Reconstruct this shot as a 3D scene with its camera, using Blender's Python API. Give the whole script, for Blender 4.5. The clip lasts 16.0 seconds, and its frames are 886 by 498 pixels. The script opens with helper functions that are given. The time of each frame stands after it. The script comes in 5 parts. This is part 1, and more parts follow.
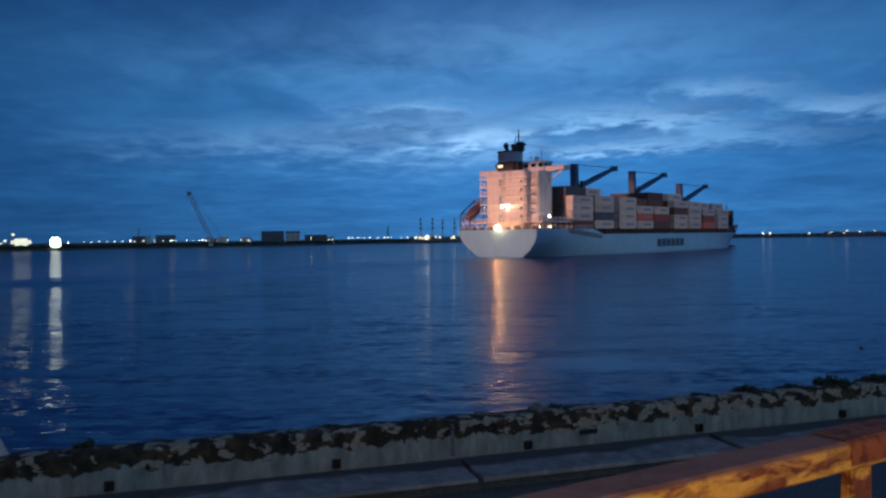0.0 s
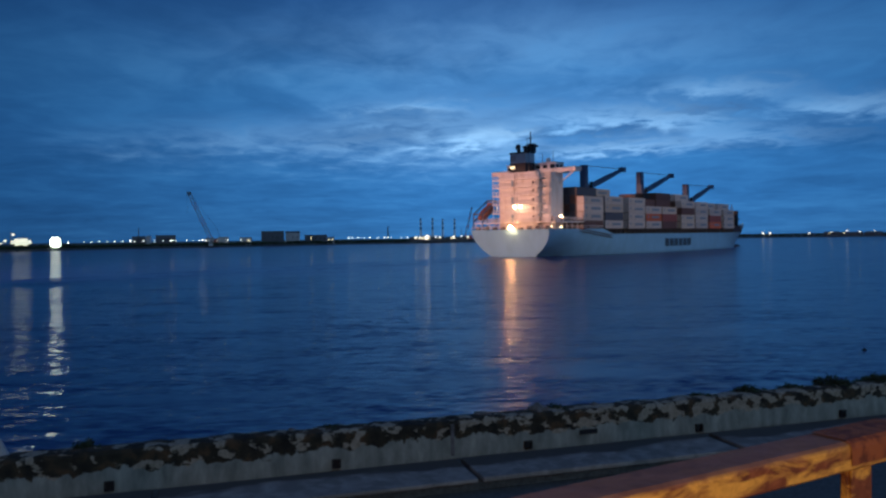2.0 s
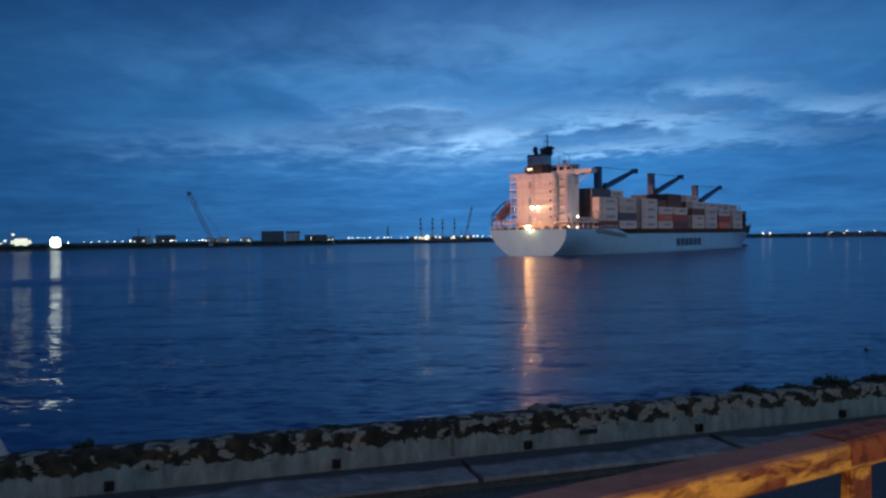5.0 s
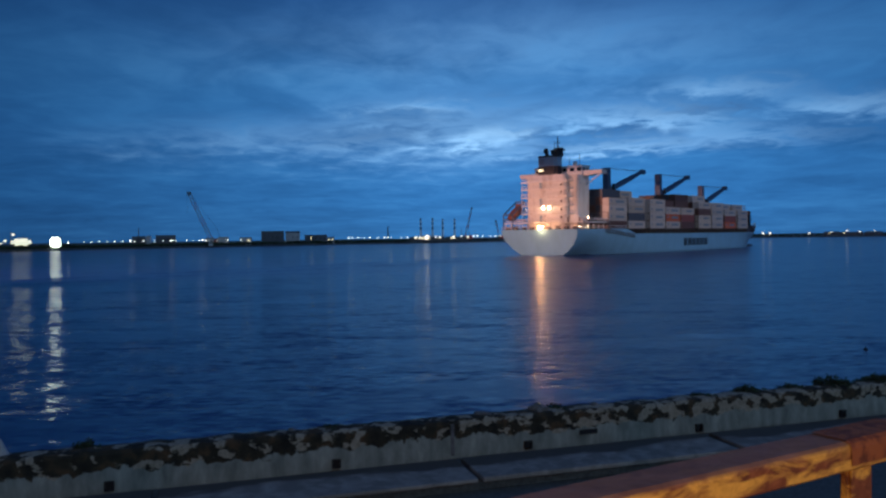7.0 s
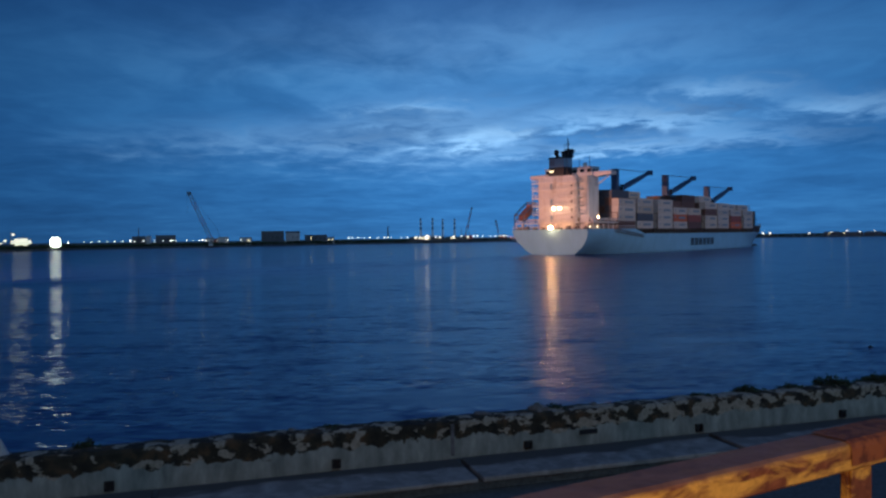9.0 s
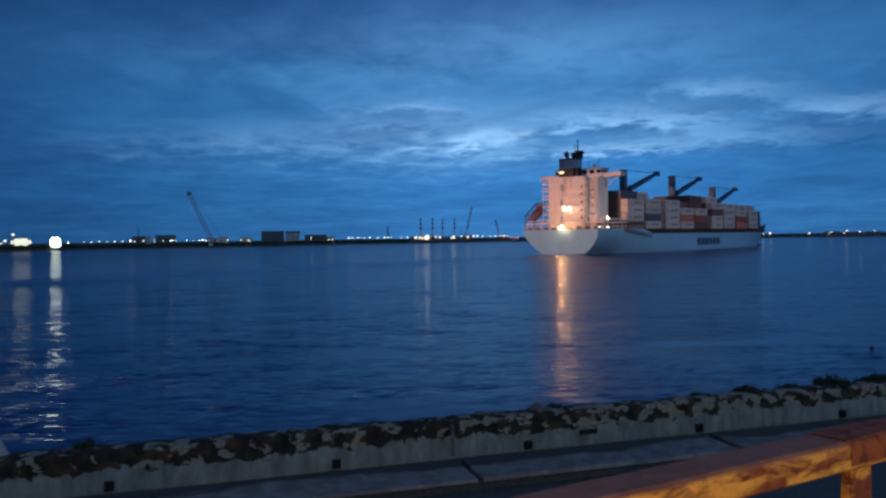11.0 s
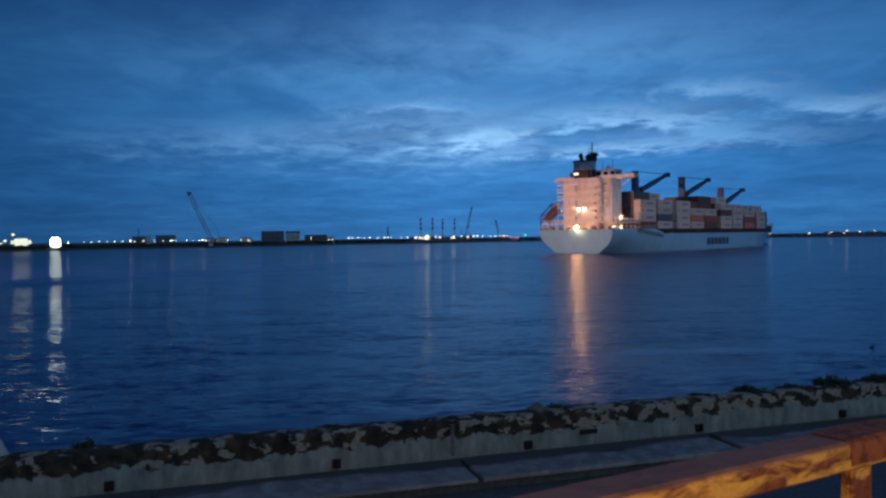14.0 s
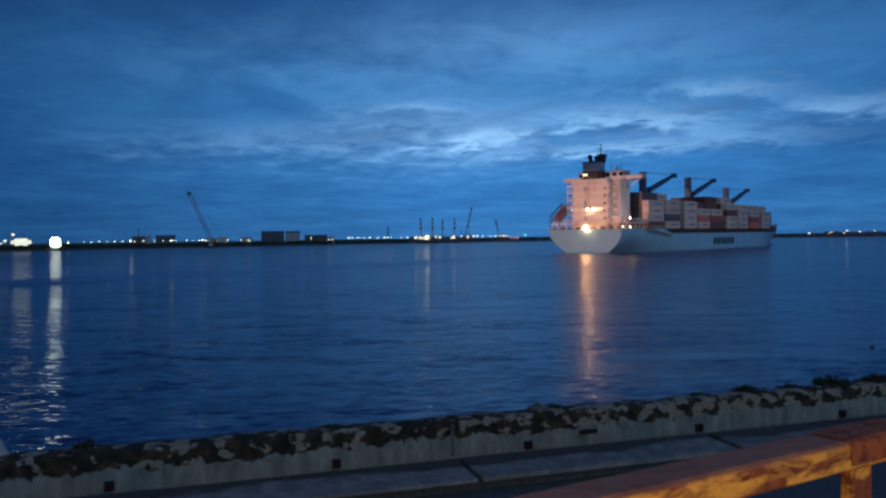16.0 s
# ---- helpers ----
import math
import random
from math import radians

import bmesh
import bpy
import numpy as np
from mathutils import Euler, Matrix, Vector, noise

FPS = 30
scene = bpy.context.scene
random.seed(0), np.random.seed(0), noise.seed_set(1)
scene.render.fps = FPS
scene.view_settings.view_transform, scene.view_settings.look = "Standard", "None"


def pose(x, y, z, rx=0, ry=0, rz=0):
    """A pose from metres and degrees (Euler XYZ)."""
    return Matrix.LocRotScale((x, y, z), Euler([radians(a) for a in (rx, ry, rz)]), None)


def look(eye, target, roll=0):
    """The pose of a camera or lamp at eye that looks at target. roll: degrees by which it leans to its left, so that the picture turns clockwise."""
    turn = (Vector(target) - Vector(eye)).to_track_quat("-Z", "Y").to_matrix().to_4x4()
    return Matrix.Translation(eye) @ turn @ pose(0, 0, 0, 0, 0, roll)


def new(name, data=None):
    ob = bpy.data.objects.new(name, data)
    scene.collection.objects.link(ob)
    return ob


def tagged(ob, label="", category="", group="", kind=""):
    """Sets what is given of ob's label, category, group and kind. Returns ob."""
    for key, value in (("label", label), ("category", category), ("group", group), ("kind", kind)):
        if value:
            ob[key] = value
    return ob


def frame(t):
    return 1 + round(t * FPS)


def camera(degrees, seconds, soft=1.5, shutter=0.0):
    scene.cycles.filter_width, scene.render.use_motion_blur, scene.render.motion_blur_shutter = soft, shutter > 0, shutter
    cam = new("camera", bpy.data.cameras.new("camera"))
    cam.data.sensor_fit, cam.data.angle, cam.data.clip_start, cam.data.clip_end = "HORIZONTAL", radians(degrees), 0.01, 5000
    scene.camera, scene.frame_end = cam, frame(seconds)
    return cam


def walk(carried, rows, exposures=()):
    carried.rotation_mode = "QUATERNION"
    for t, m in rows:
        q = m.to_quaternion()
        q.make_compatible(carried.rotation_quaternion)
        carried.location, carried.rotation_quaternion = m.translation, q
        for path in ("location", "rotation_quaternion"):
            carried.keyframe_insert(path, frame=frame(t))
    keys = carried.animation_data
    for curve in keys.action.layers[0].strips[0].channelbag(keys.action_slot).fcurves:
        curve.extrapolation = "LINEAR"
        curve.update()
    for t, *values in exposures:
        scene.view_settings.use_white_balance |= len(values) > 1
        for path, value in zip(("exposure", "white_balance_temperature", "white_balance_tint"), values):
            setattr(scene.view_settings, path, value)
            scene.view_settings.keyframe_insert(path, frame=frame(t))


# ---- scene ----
cam = camera(59.85, 16.0, soft=2.5)
EYE = (0.0, 0.0, 6.489)
VIEW = look(EYE, (0.0, 100.0, 6.489 - 1.549), -0.768)
walk(cam, [(0.0, VIEW), (16.0, VIEW)])

# ---- world: dusk sky with stratus streaks and an afterglow low over the water ----
world = bpy.data.worlds.new("dusk_sky")
scene.world = world
world.use_nodes = True
WN, WL = world.node_tree.nodes, world.node_tree.links


def wnode(kind, **kw):
    n = WN.new(kind)
    for k, v in kw.items():
        n.inputs[k].default_value = v
    return n


def wmath(op, a, b=None, c=None):
    n = WN.new("ShaderNodeMath")
    n.operation = op
    for i, v in enumerate((a, b, c)):
        if v is None:
            continue
        if isinstance(v, (int, float)):
            n.inputs[i].default_value = v
        else:
            WL.new(v, n.inputs[i])
    return n.outputs[0]


def wramp(value, stops):
    n = WN.new("ShaderNodeValToRGB")
    e = n.color_ramp.elements
    while len(e) < len(stops):
        e.new(0.5)
    for el, (p, c) in zip(e, stops):
        el.position, el.color = p, (*c, 1)
    WL.new(value, n.inputs[0])
    return n.outputs[0]


def wmix(fac, a, b, mode="MIX"):
    n = WN.new("ShaderNodeMix")
    n.data_type, n.blend_type = "RGBA", mode
    for s, v in ((0, fac), (6, a), (7, b)):
        if isinstance(v, (int, float)):
            n.inputs[s].default_value = v
        elif isinstance(v, tuple):
            n.inputs[s].default_value = (*v, 1)
        else:
            WL.new(v, n.inputs[s])
    return n.outputs[2]


def sky():
    coord = WN.new("ShaderNodeTexCoord").outputs["Generated"]
    sep = WN.new("ShaderNodeSeparateXYZ")
    WL.new(coord, sep.inputs[0])
    dx, dy, dz = sep.outputs
    up = wmath("MAXIMUM", dz, 0.0)
    # cloud layer seen edge-on: coordinates on a flat sheet overhead
    den = wmath("ADD", up, 0.09)
    comb = WN.new("ShaderNodeCombineXYZ")
    WL.new(wmath("DIVIDE", dx, den), comb.inputs[0])
    WL.new(wmath("DIVIDE", dy, den), comb.inputs[1])

    def clouds(scale, detail, rough, sx, sy, shift, distort=0.4):
        m = WN.new("ShaderNodeMapping")
        m.inputs["Scale"].default_value = (sx, sy, 1)
        m.inputs["Location"].default_value = shift
        WL.new(comb.outputs[0], m.inputs[0])
        n = wnode("ShaderNodeTexNoise", Scale=scale, Detail=detail, Roughness=rough, Distortion=distort)
        WL.new(m.outputs[0], n.inputs["Vector"])
        return n.outputs[0]

    big = clouds(0.8, 4, 0.5, 0.9, 0.9, (3.1, 0.4, 0))
    mid = clouds(1.9, 5, 0.55, 1.0, 1.0, (7.7, 2.2, 4), 0.8)
    fine = clouds(5.0, 6, 0.6, 1.1, 0.9, (1.2, 9.2, 2), 0.5)
    mixd = wmath("ADD", wmath("MULTIPLY", big, 0.42), wmath("ADD", wmath("MULTIPLY", mid, 0.40), wmath("MULTIPLY", fine, 0.18)))
    # general tone by height above the horizon, darker towards the east on the left
    tone = wramp(up, [(0.0, (0.033, 0.168, 0.44)), (0.05, (0.033, 0.182, 0.485)), (0.12, (0.034, 0.188, 0.50)),
                      (0.20, (0.035, 0.180, 0.465)), (0.30, (0.018, 0.092, 0.285)), (0.5, (0.011, 0.056, 0.215)), (1.0, (0.009, 0.042, 0.17))])
    side = wramp(wmath("MULTIPLY_ADD", dx, 0.5, 0.5), [(0.10, (0.26, 0.28, 0.34)), (0.26, (0.44, 0.47, 0.51)), (0.5, (1.08, 1.08, 1.08)), (0.62, (1.08, 1.08, 1.08)), (0.74, (0.80, 0.80, 0.82)), (0.9, (0.74, 0.76, 0.81))])
    tone = wmix(1.0, tone, side, "MULTIPLY")
    shade = wramp(mixd, [(0.36, (0.76, 0.77, 0.80)), (0.50, (1.0, 1.0, 1.0)), (0.63, (1.34, 1.26, 1.18))])
    base = wmix(1.0, tone, shade, "MULTIPLY")

    # thin bright breaks low in the cloud, their edges frayed
    warp = wmath("SUBTRACT", mid, 0.5)
    warp2 = wmath("SUBTRACT", fine, 0.5)
    fy = wmath("MAXIMUM", dy, 0.05)
    ax = wmath("ADD", wmath("DIVIDE", dx, fy), wmath("ADD", wmath("MULTIPLY", warp, 0.22), wmath("MULTIPLY", warp2, 0.16)))
    ez = wmath("ADD", wmath("DIVIDE", dz, fy), wmath("ADD", wmath("MULTIPLY", warp2, 0.050), wmath("MULTIPLY", warp, 0.025)))

    def glow(kx, kz, wx, wz, amount, lean=0.0):
        az = wmath("SUBTRACT", ax, kx)
        el = wmath("DIVIDE", wmath("SUBTRACT", wmath("SUBTRACT", ez, kz), wmath("MULTIPLY", az, lean)), wz)
        az = wmath("DIVIDE", az, wx)
        r2 = wmath("ADD", wmath("MULTIPLY", az, az), wmath("MULTIPLY", el, el))
        return wmath("MULTIPLY", wmath("POWER", 2.718, wmath("MULTIPLY", r2, -1.0)), amount)

    lit = None
    for g in ((0.075, 0.128, 0.05, 0.011, 1.2, 0.10), (0.00, 0.135, 0.13, 0.040, 0.42), (0.22, 0.112, 0.11, 0.008, 0.72, 0.03),
              (0.27, 0.150, 0.12, 0.016, 0.70, -0.05), (0.36, 0.188, 0.10, 0.012, 0.40), (0.55, 0.165, 0.09, 0.014, 0.40),
              (-0.02, 0.168, 0.06, 0.008, 0.35), (-0.24, 0.130, 0.16, 0.022, 0.20), (0.12, 0.25, 0.32, 0.06, 0.16), (0.38, 0.125, 0.12, 0.01, 0.3)):
        g = glow(*g)
        lit = g if lit is None else wmath("ADD", lit, g)
    lit = wmath("MINIMUM", lit, 1.0)
    breaks = wramp(wmath("ADD", wmath("MULTIPLY", mid, 0.45), wmath("MULTIPLY", fine, 0.55)), [(0.38, (0.45, 0.45, 0.45)), (0.58, (1, 1, 1))])
    col = wmix(1.0, base, wmix(wmath("MULTIPLY", lit, breaks), (0.0, 0.0, 0.0), (0.31, 0.49, 0.60)), "ADD")
    # dark cloud bars across the breaks
    bars = None
    for g in ((0.33, 0.157, 0.075, 0.006, 0.42), (0.20, 0.135, 0.10, 0.006, 0.40), (-0.05, 0.163, 0.06, 0.006, 0.25), (-0.09, 0.135, 0.05, 0.008, 0.25), (0.5, 0.145, 0.12, 0.008, 0.3)):
        g = glow(*g)
        bars = g if bars is None else wmath("ADD", bars, g)
    col = wmix(bars, col, (0.018, 0.08, 0.24))
    # the half of the sky behind keeps a paler dusk
    west = wramp(wmath("MULTIPLY_ADD", dy, -0.5, 0.5), [(0.5, (0.0, 0.0, 0.0)), (1.0, (0.175, 0.22, 0.21))])
    west = wmix(1.0, west, wramp(wmath("MULTIPLY_ADD", dx, 0.5, 0.5), [(0.2, (0.4, 0.4, 0.45)), (0.75, (1.4, 1.4, 1.4))]), "MULTIPLY")
    col = wmix(1.0, col, west, "ADD")
    bg = WN["Background"]
    WL.new(col, bg.inputs[0])
    bg.inputs[1].default_value = 1.0


sky()


def lamp(kind, name, power, color, m, size=0.5, angle=60):
    d = bpy.data.lights.new(name, kind)
    d.energy, d.color = power, color
    if kind == "SPOT":
        d.spot_size, d.spot_blend, d.shadow_soft_size = radians(angle), 0.6, size
    elif kind == "POINT":
        d.shadow_soft_size = size
    ob = new(name, d)
    ob.matrix_world = m
    return ob


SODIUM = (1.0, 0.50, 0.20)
# unseen sodium spot added at the left, in place of the ship's own lights
lamp("SPOT", "added_ship_spot", 3.0e6, (1.0, 0.46, 0.32), look((-190, 95, 25), (60, 260, 8)), 0.06, 50)
# sodium lamp low behind the railing
lamp("SPOT", "promenade_lamp", 290.0, (1.0, 0.44, 0.10), look((0.2, -2.0, 6.62), (0.5, 1.8, 5.9)), 0.15, 96)
# unseen warm spot added at the right to brighten the ship's starboard side
lamp("SPOT", "added_ship_spot", 3.4e5, (1.0, 0.78, 0.64), look((210, 62, 22), (110, 310, 8)), 0.06, 60)


# ---- materials ----
def material(name, color, rough=0.6, metal=0.0, vary=0.25, scale=1.0, stain=None, stain_amt=0.0, stain_scale=0.5, bump=0.0, bump_scale=20.0, spec=0.5, stretch=(1, 1, 1), per_object=0.0):
    m = bpy.data.materials.new(name)
    m.use_nodes = True
    N, L = m.node_tree.nodes, m.node_tree.links
    b = N["Principled BSDF"]
    b.inputs["Roughness"].default_value, b.inputs["Metallic"].default_value = rough, metal
    b.inputs["Specular IOR Level"].default_value = spec
    tc = N.new("ShaderNodeTexCoord").outputs["Object"]
    mp = N.new("ShaderNodeMapping")
    mp.inputs["Scale"].default_value = stretch
    L.new(tc, mp.inputs[0])

    def noise_tex(s, d=6, r=0.6):
        n = N.new("ShaderNodeTexNoise")
        n.inputs["Scale"].default_value, n.inputs["Detail"].default_value, n.inputs["Roughness"].default_value = s, d, r
        L.new(mp.outputs[0], n.inputs["Vector"])
        return n.outputs[0]

    def ramp(v, stops):
        n = N.new("ShaderNodeValToRGB")
        e = n.color_ramp.elements
        while len(e) < len(stops):
            e.new(0.5)
        for el, (p, c) in zip(e, stops):
            el.position, el.color = p, (*c, 1)
        L.new(v, n.inputs[0])
        return n.outputs[0]

    def mix(f, a, bb, mode="MIX"):
        n = N.new("ShaderNodeMix")
        n.data_type, n.blend_type = "RGBA", mode
        for s, v in ((0, f), (6, a), (7, bb)):
            if isinstance(v, (int, float)):
                n.inputs[s].default_value = v
            elif isinstance(v, tuple):
                n.inputs[s].default_value = (*v, 1)
            else:
                L.new(v, n.inputs[s])
        return n.outputs[2]

    grain = noise_tex(scale * 6)
    lo, hi = tuple(c * (1 - vary) for c in color), tuple(min(1, c * (1 + vary)) for c in color)
    col = ramp(grain, [(0.3, lo), (0.7, hi)])
    if stain:
        mask = ramp(noise_tex(stain_scale, 8, 0.65), [(0.52 - stain_amt * 0.25, (0, 0, 0)), (0.60 - stain_amt * 0.2, (1, 1, 1))])
        col = mix(mask, col, stain)
    if per_object:
        oi = N.new("ShaderNodeObjectInfo").outputs["Random"]
        col = mix(1.0, col, ramp(oi, [(0.0, (1 - per_object,) * 3), (1.0, (1 + per_object,) * 3)]), "MULTIPLY")
    L.new(col, b.inputs["Base Color"])
    if bump:
        bn = N.new("ShaderNodeBump")
        bn.inputs["Strength"].default_value, bn.inputs["Distance"].default_value = 0.6, bump
        L.new(noise_tex(bump_scale), bn.inputs["Height"])
        L.new(bn.outputs[0], b.inputs["Normal"])
    return m


def glowing(name, color, strength):
    m = bpy.data.materials.new(name)
    m.use_nodes = True
    b = m.node_tree.nodes["Principled BSDF"]
    b.inputs["Base Color"].default_value = (0.8, 0.8, 0.8, 1)
    b.inputs["Emission Color"].default_value = (*color, 1)
    b.inputs["Emission Strength"].default_value = strength
    return m


def water_material():
    """Harbour water: a broad sheen from the finest ripples, and clear facets on steeper wavelets that glint."""
    m = bpy.data.materials.new("harbour_water")
    m.use_nodes = True
    N, L = m.node_tree.nodes, m.node_tree.links
    tc = N.new("ShaderNodeTexCoord").outputs["Object"]
    up = N.new("ShaderNodeNewGeometry").outputs["Normal"]

    def layer(scale, sx, sy, rz, detail=3, rough=0.5):
        mp = N.new("ShaderNodeMapping")
        mp.inputs["Scale"].default_value = (sx, sy, 1)
        mp.inputs["Rotation"].default_value = (0, 0, rz)
        L.new(tc, mp.inputs[0])
        n = N.new("ShaderNodeTexNoise")
        n.inputs["Scale"].default_value, n.inputs["Detail"].default_value, n.inputs["Roughness"].default_value = scale, detail, rough
        L.new(mp.outputs[0], n.inputs["Vector"])
        return n.outputs["Color"]

    def vec(op, a, b):
        n = N.new("ShaderNodeVectorMath")
        n.operation = op
        for k, v in enumerate((a, b)):
            if isinstance(v, tuple):
                n.inputs[k].default_value = v
            else:
                L.new(v, n.inputs[k])
        return n.outputs[0]

    # gusts: calmer and rougher patches
    gust = N.new("ShaderNodeMapRange")
    gust.inputs[1].default_value, gust.inputs[2].default_value, gust.inputs[3].default_value, gust.inputs[4].default_value = 0.37, 0.63, 0.2, 1.6
    apart = N.new("ShaderNodeSeparateColor")
    L.new(layer(0.22, 0.35, 1.0, 0.1, 4, 0.6), apart.inputs[0])
    L.new(apart.outputs[0], gust.inputs[0])

    def waves(rows):
        """The upright normal, tilted by ripples of several sizes."""
        total = None
        for args, slope in rows:
            v = vec("MULTIPLY", vec("SUBTRACT", layer(*args), (0.5, 0.5, 0.5)), (slope * 0.5, slope, 0.0))
            total = vec("ADD", total, v) if total else v
        scaled = N.new("ShaderNodeVectorMath")
        scaled.operation = "SCALE"
        L.new(total, scaled.inputs[0])
        L.new(gust.outputs[0], scaled.inputs[3])
        return vec("NORMALIZE", vec("ADD", scaled.outputs[0], up), (0, 0, 0))

    sheen = N["Principled BSDF"]
    facets = N.new("ShaderNodeBsdfPrincipled")
    for b, rough in ((sheen, 0.31), (facets, 0.05)):
        b.inputs["Base Color"].default_value = (0.004, 0.006, 0.105, 1)
        b.inputs["Roughness"].default_value, b.inputs["IOR"].default_value = rough, 1.33
    L.new(waves((((0.13, 0.45, 1.0, 0.2), 0.16), ((0.8, 0.40, 1.0, -0.15, 3), 0.30), ((3.0, 0.45, 1.0, 0.25, 3), 0.42))), sheen.inputs["Normal"])
    L.new(waves((((0.8, 0.40, 1.0, -0.15, 3), 0.30), ((3.4, 0.35, 1.0, 0.25, 2), 1.1))), facets.inputs["Normal"])
    mix = N.new("ShaderNodeMixShader")
    mix.inputs[0].default_value = 0.30
    L.new(sheen.outputs[0], mix.inputs[1])
    L.new(facets.outputs[0], mix.inputs[2])
    L.new(mix.outputs[0], N["Material Output"].inputs[0])
    return m


M_WATER = water_material()
M_HULL = material("pale_blue_hull_paint", (0.19, 0.41, 0.59), 0.45, vary=0.09, scale=0.05, stretch=(1, 1, 0.5))
M_BOOT = material("dark_red_boot_topping", (0.05, 0.02, 0.02), 0.6)
M_WHITE = material("ship_white_paint", (0.68, 0.66, 0.64), 0.5, vary=0.05, scale=0.3, stain=(0.55, 0.50, 0.45), stain_amt=0.1, stain_scale=0.35, stretch=(1, 1, 0.3))
M_DECK = material("dark_deck_paint", (0.075, 0.058, 0.052), 0.7)
M_BLACK = material("black_ship_paint", (0.007, 0.010, 0.016), 0.5)
M_FUNNEL = material("grey_blue_funnel_paint", (0.20, 0.33, 0.43), 0.5, vary=0.08)
M_GLASS = material("dark_window_glass", (0.01, 0.012, 0.015), 0.08, vary=0.0)
M_CRANE = material("slate_crane_paint", (0.038, 0.075, 0.15), 0.5, vary=0.12, scale=0.3)
M_ORANGE = material("orange_lifeboat_shell", (0.17, 0.06, 0.045), 0.4, vary=0.1)
M_BOX = [material("container_white", (0.45, 0.41, 0.385), 0.55, vary=0.07, scale=0.3, stain=(0.42, 0.36, 0.31), stain_amt=0.08, stain_scale=0.6, per_object=0.12),
         material("container_brown", (0.11, 0.055, 0.042), 0.6, vary=0.15, scale=0.3, per_object=0.3),
         material("container_orange", (0.50, 0.11, 0.035), 0.55, vary=0.12, scale=0.3, per_object=0.15),
         material("container_charcoal", (0.05, 0.055, 0.07), 0.55, vary=0.12, scale=0.3, per_object=0.3),
         material("container_beige", (0.42, 0.36, 0.30), 0.55, vary=0.1, scale=0.3, per_object=0.15),
         material("container_red", (0.26, 0.07, 0.05), 0.55, vary=0.12, scale=0.3, per_object=0.2)]
M_MARK = material("grey_blue_marking", (0.16, 0.22, 0.28), 0.6, vary=0.05)
M_LETTER = material("dark_marking_paint", (0.03, 0.06, 0.09), 0.6, vary=0.1)
M_SHORE = material("dark_shore_ground", (0.09, 0.09, 0.08), 0.95, vary=0.3, scale=0.01)
M_RIPRAP = material("dark_riprap_stone", (0.11, 0.108, 0.10), 0.9, vary=0.4, scale=0.2)
M_SHED = material("grey_shed_cladding", (0.10, 0.11, 0.12), 0.7, vary=0.2, scale=0.05)
M_SHEDLIGHT = material("pale_shed_cladding", (0.48, 0.48, 0.46), 0.7, vary=0.15, scale=0.05)
M_STEEL = material("weathered_steel", (0.09, 0.08, 0.08), 0.6, vary=0.2)
M_REDPAINT = material("red_steel_paint", (0.42, 0.09, 0.07), 0.6)
M_BOOM = material("dull_white_steel_paint", (0.30, 0.30, 0.31), 0.6)
M_LEAF = material("dark_foliage", (0.03, 0.05, 0.02), 0.8, vary=0.4)
M_CONC = material("grey_concrete", (0.17, 0.17, 0.165), 0.9, vary=0.25, scale=0.6, stain=(0.08, 0.08, 0.075), stain_amt=0.3, stain_scale=1.2, bump=0.01, bump_scale=30)
M_ASPH = material("dark_asphalt", (0.085, 0.105, 0.10), 0.92, vary=0.3, scale=3, bump=0.006, bump_scale=60)

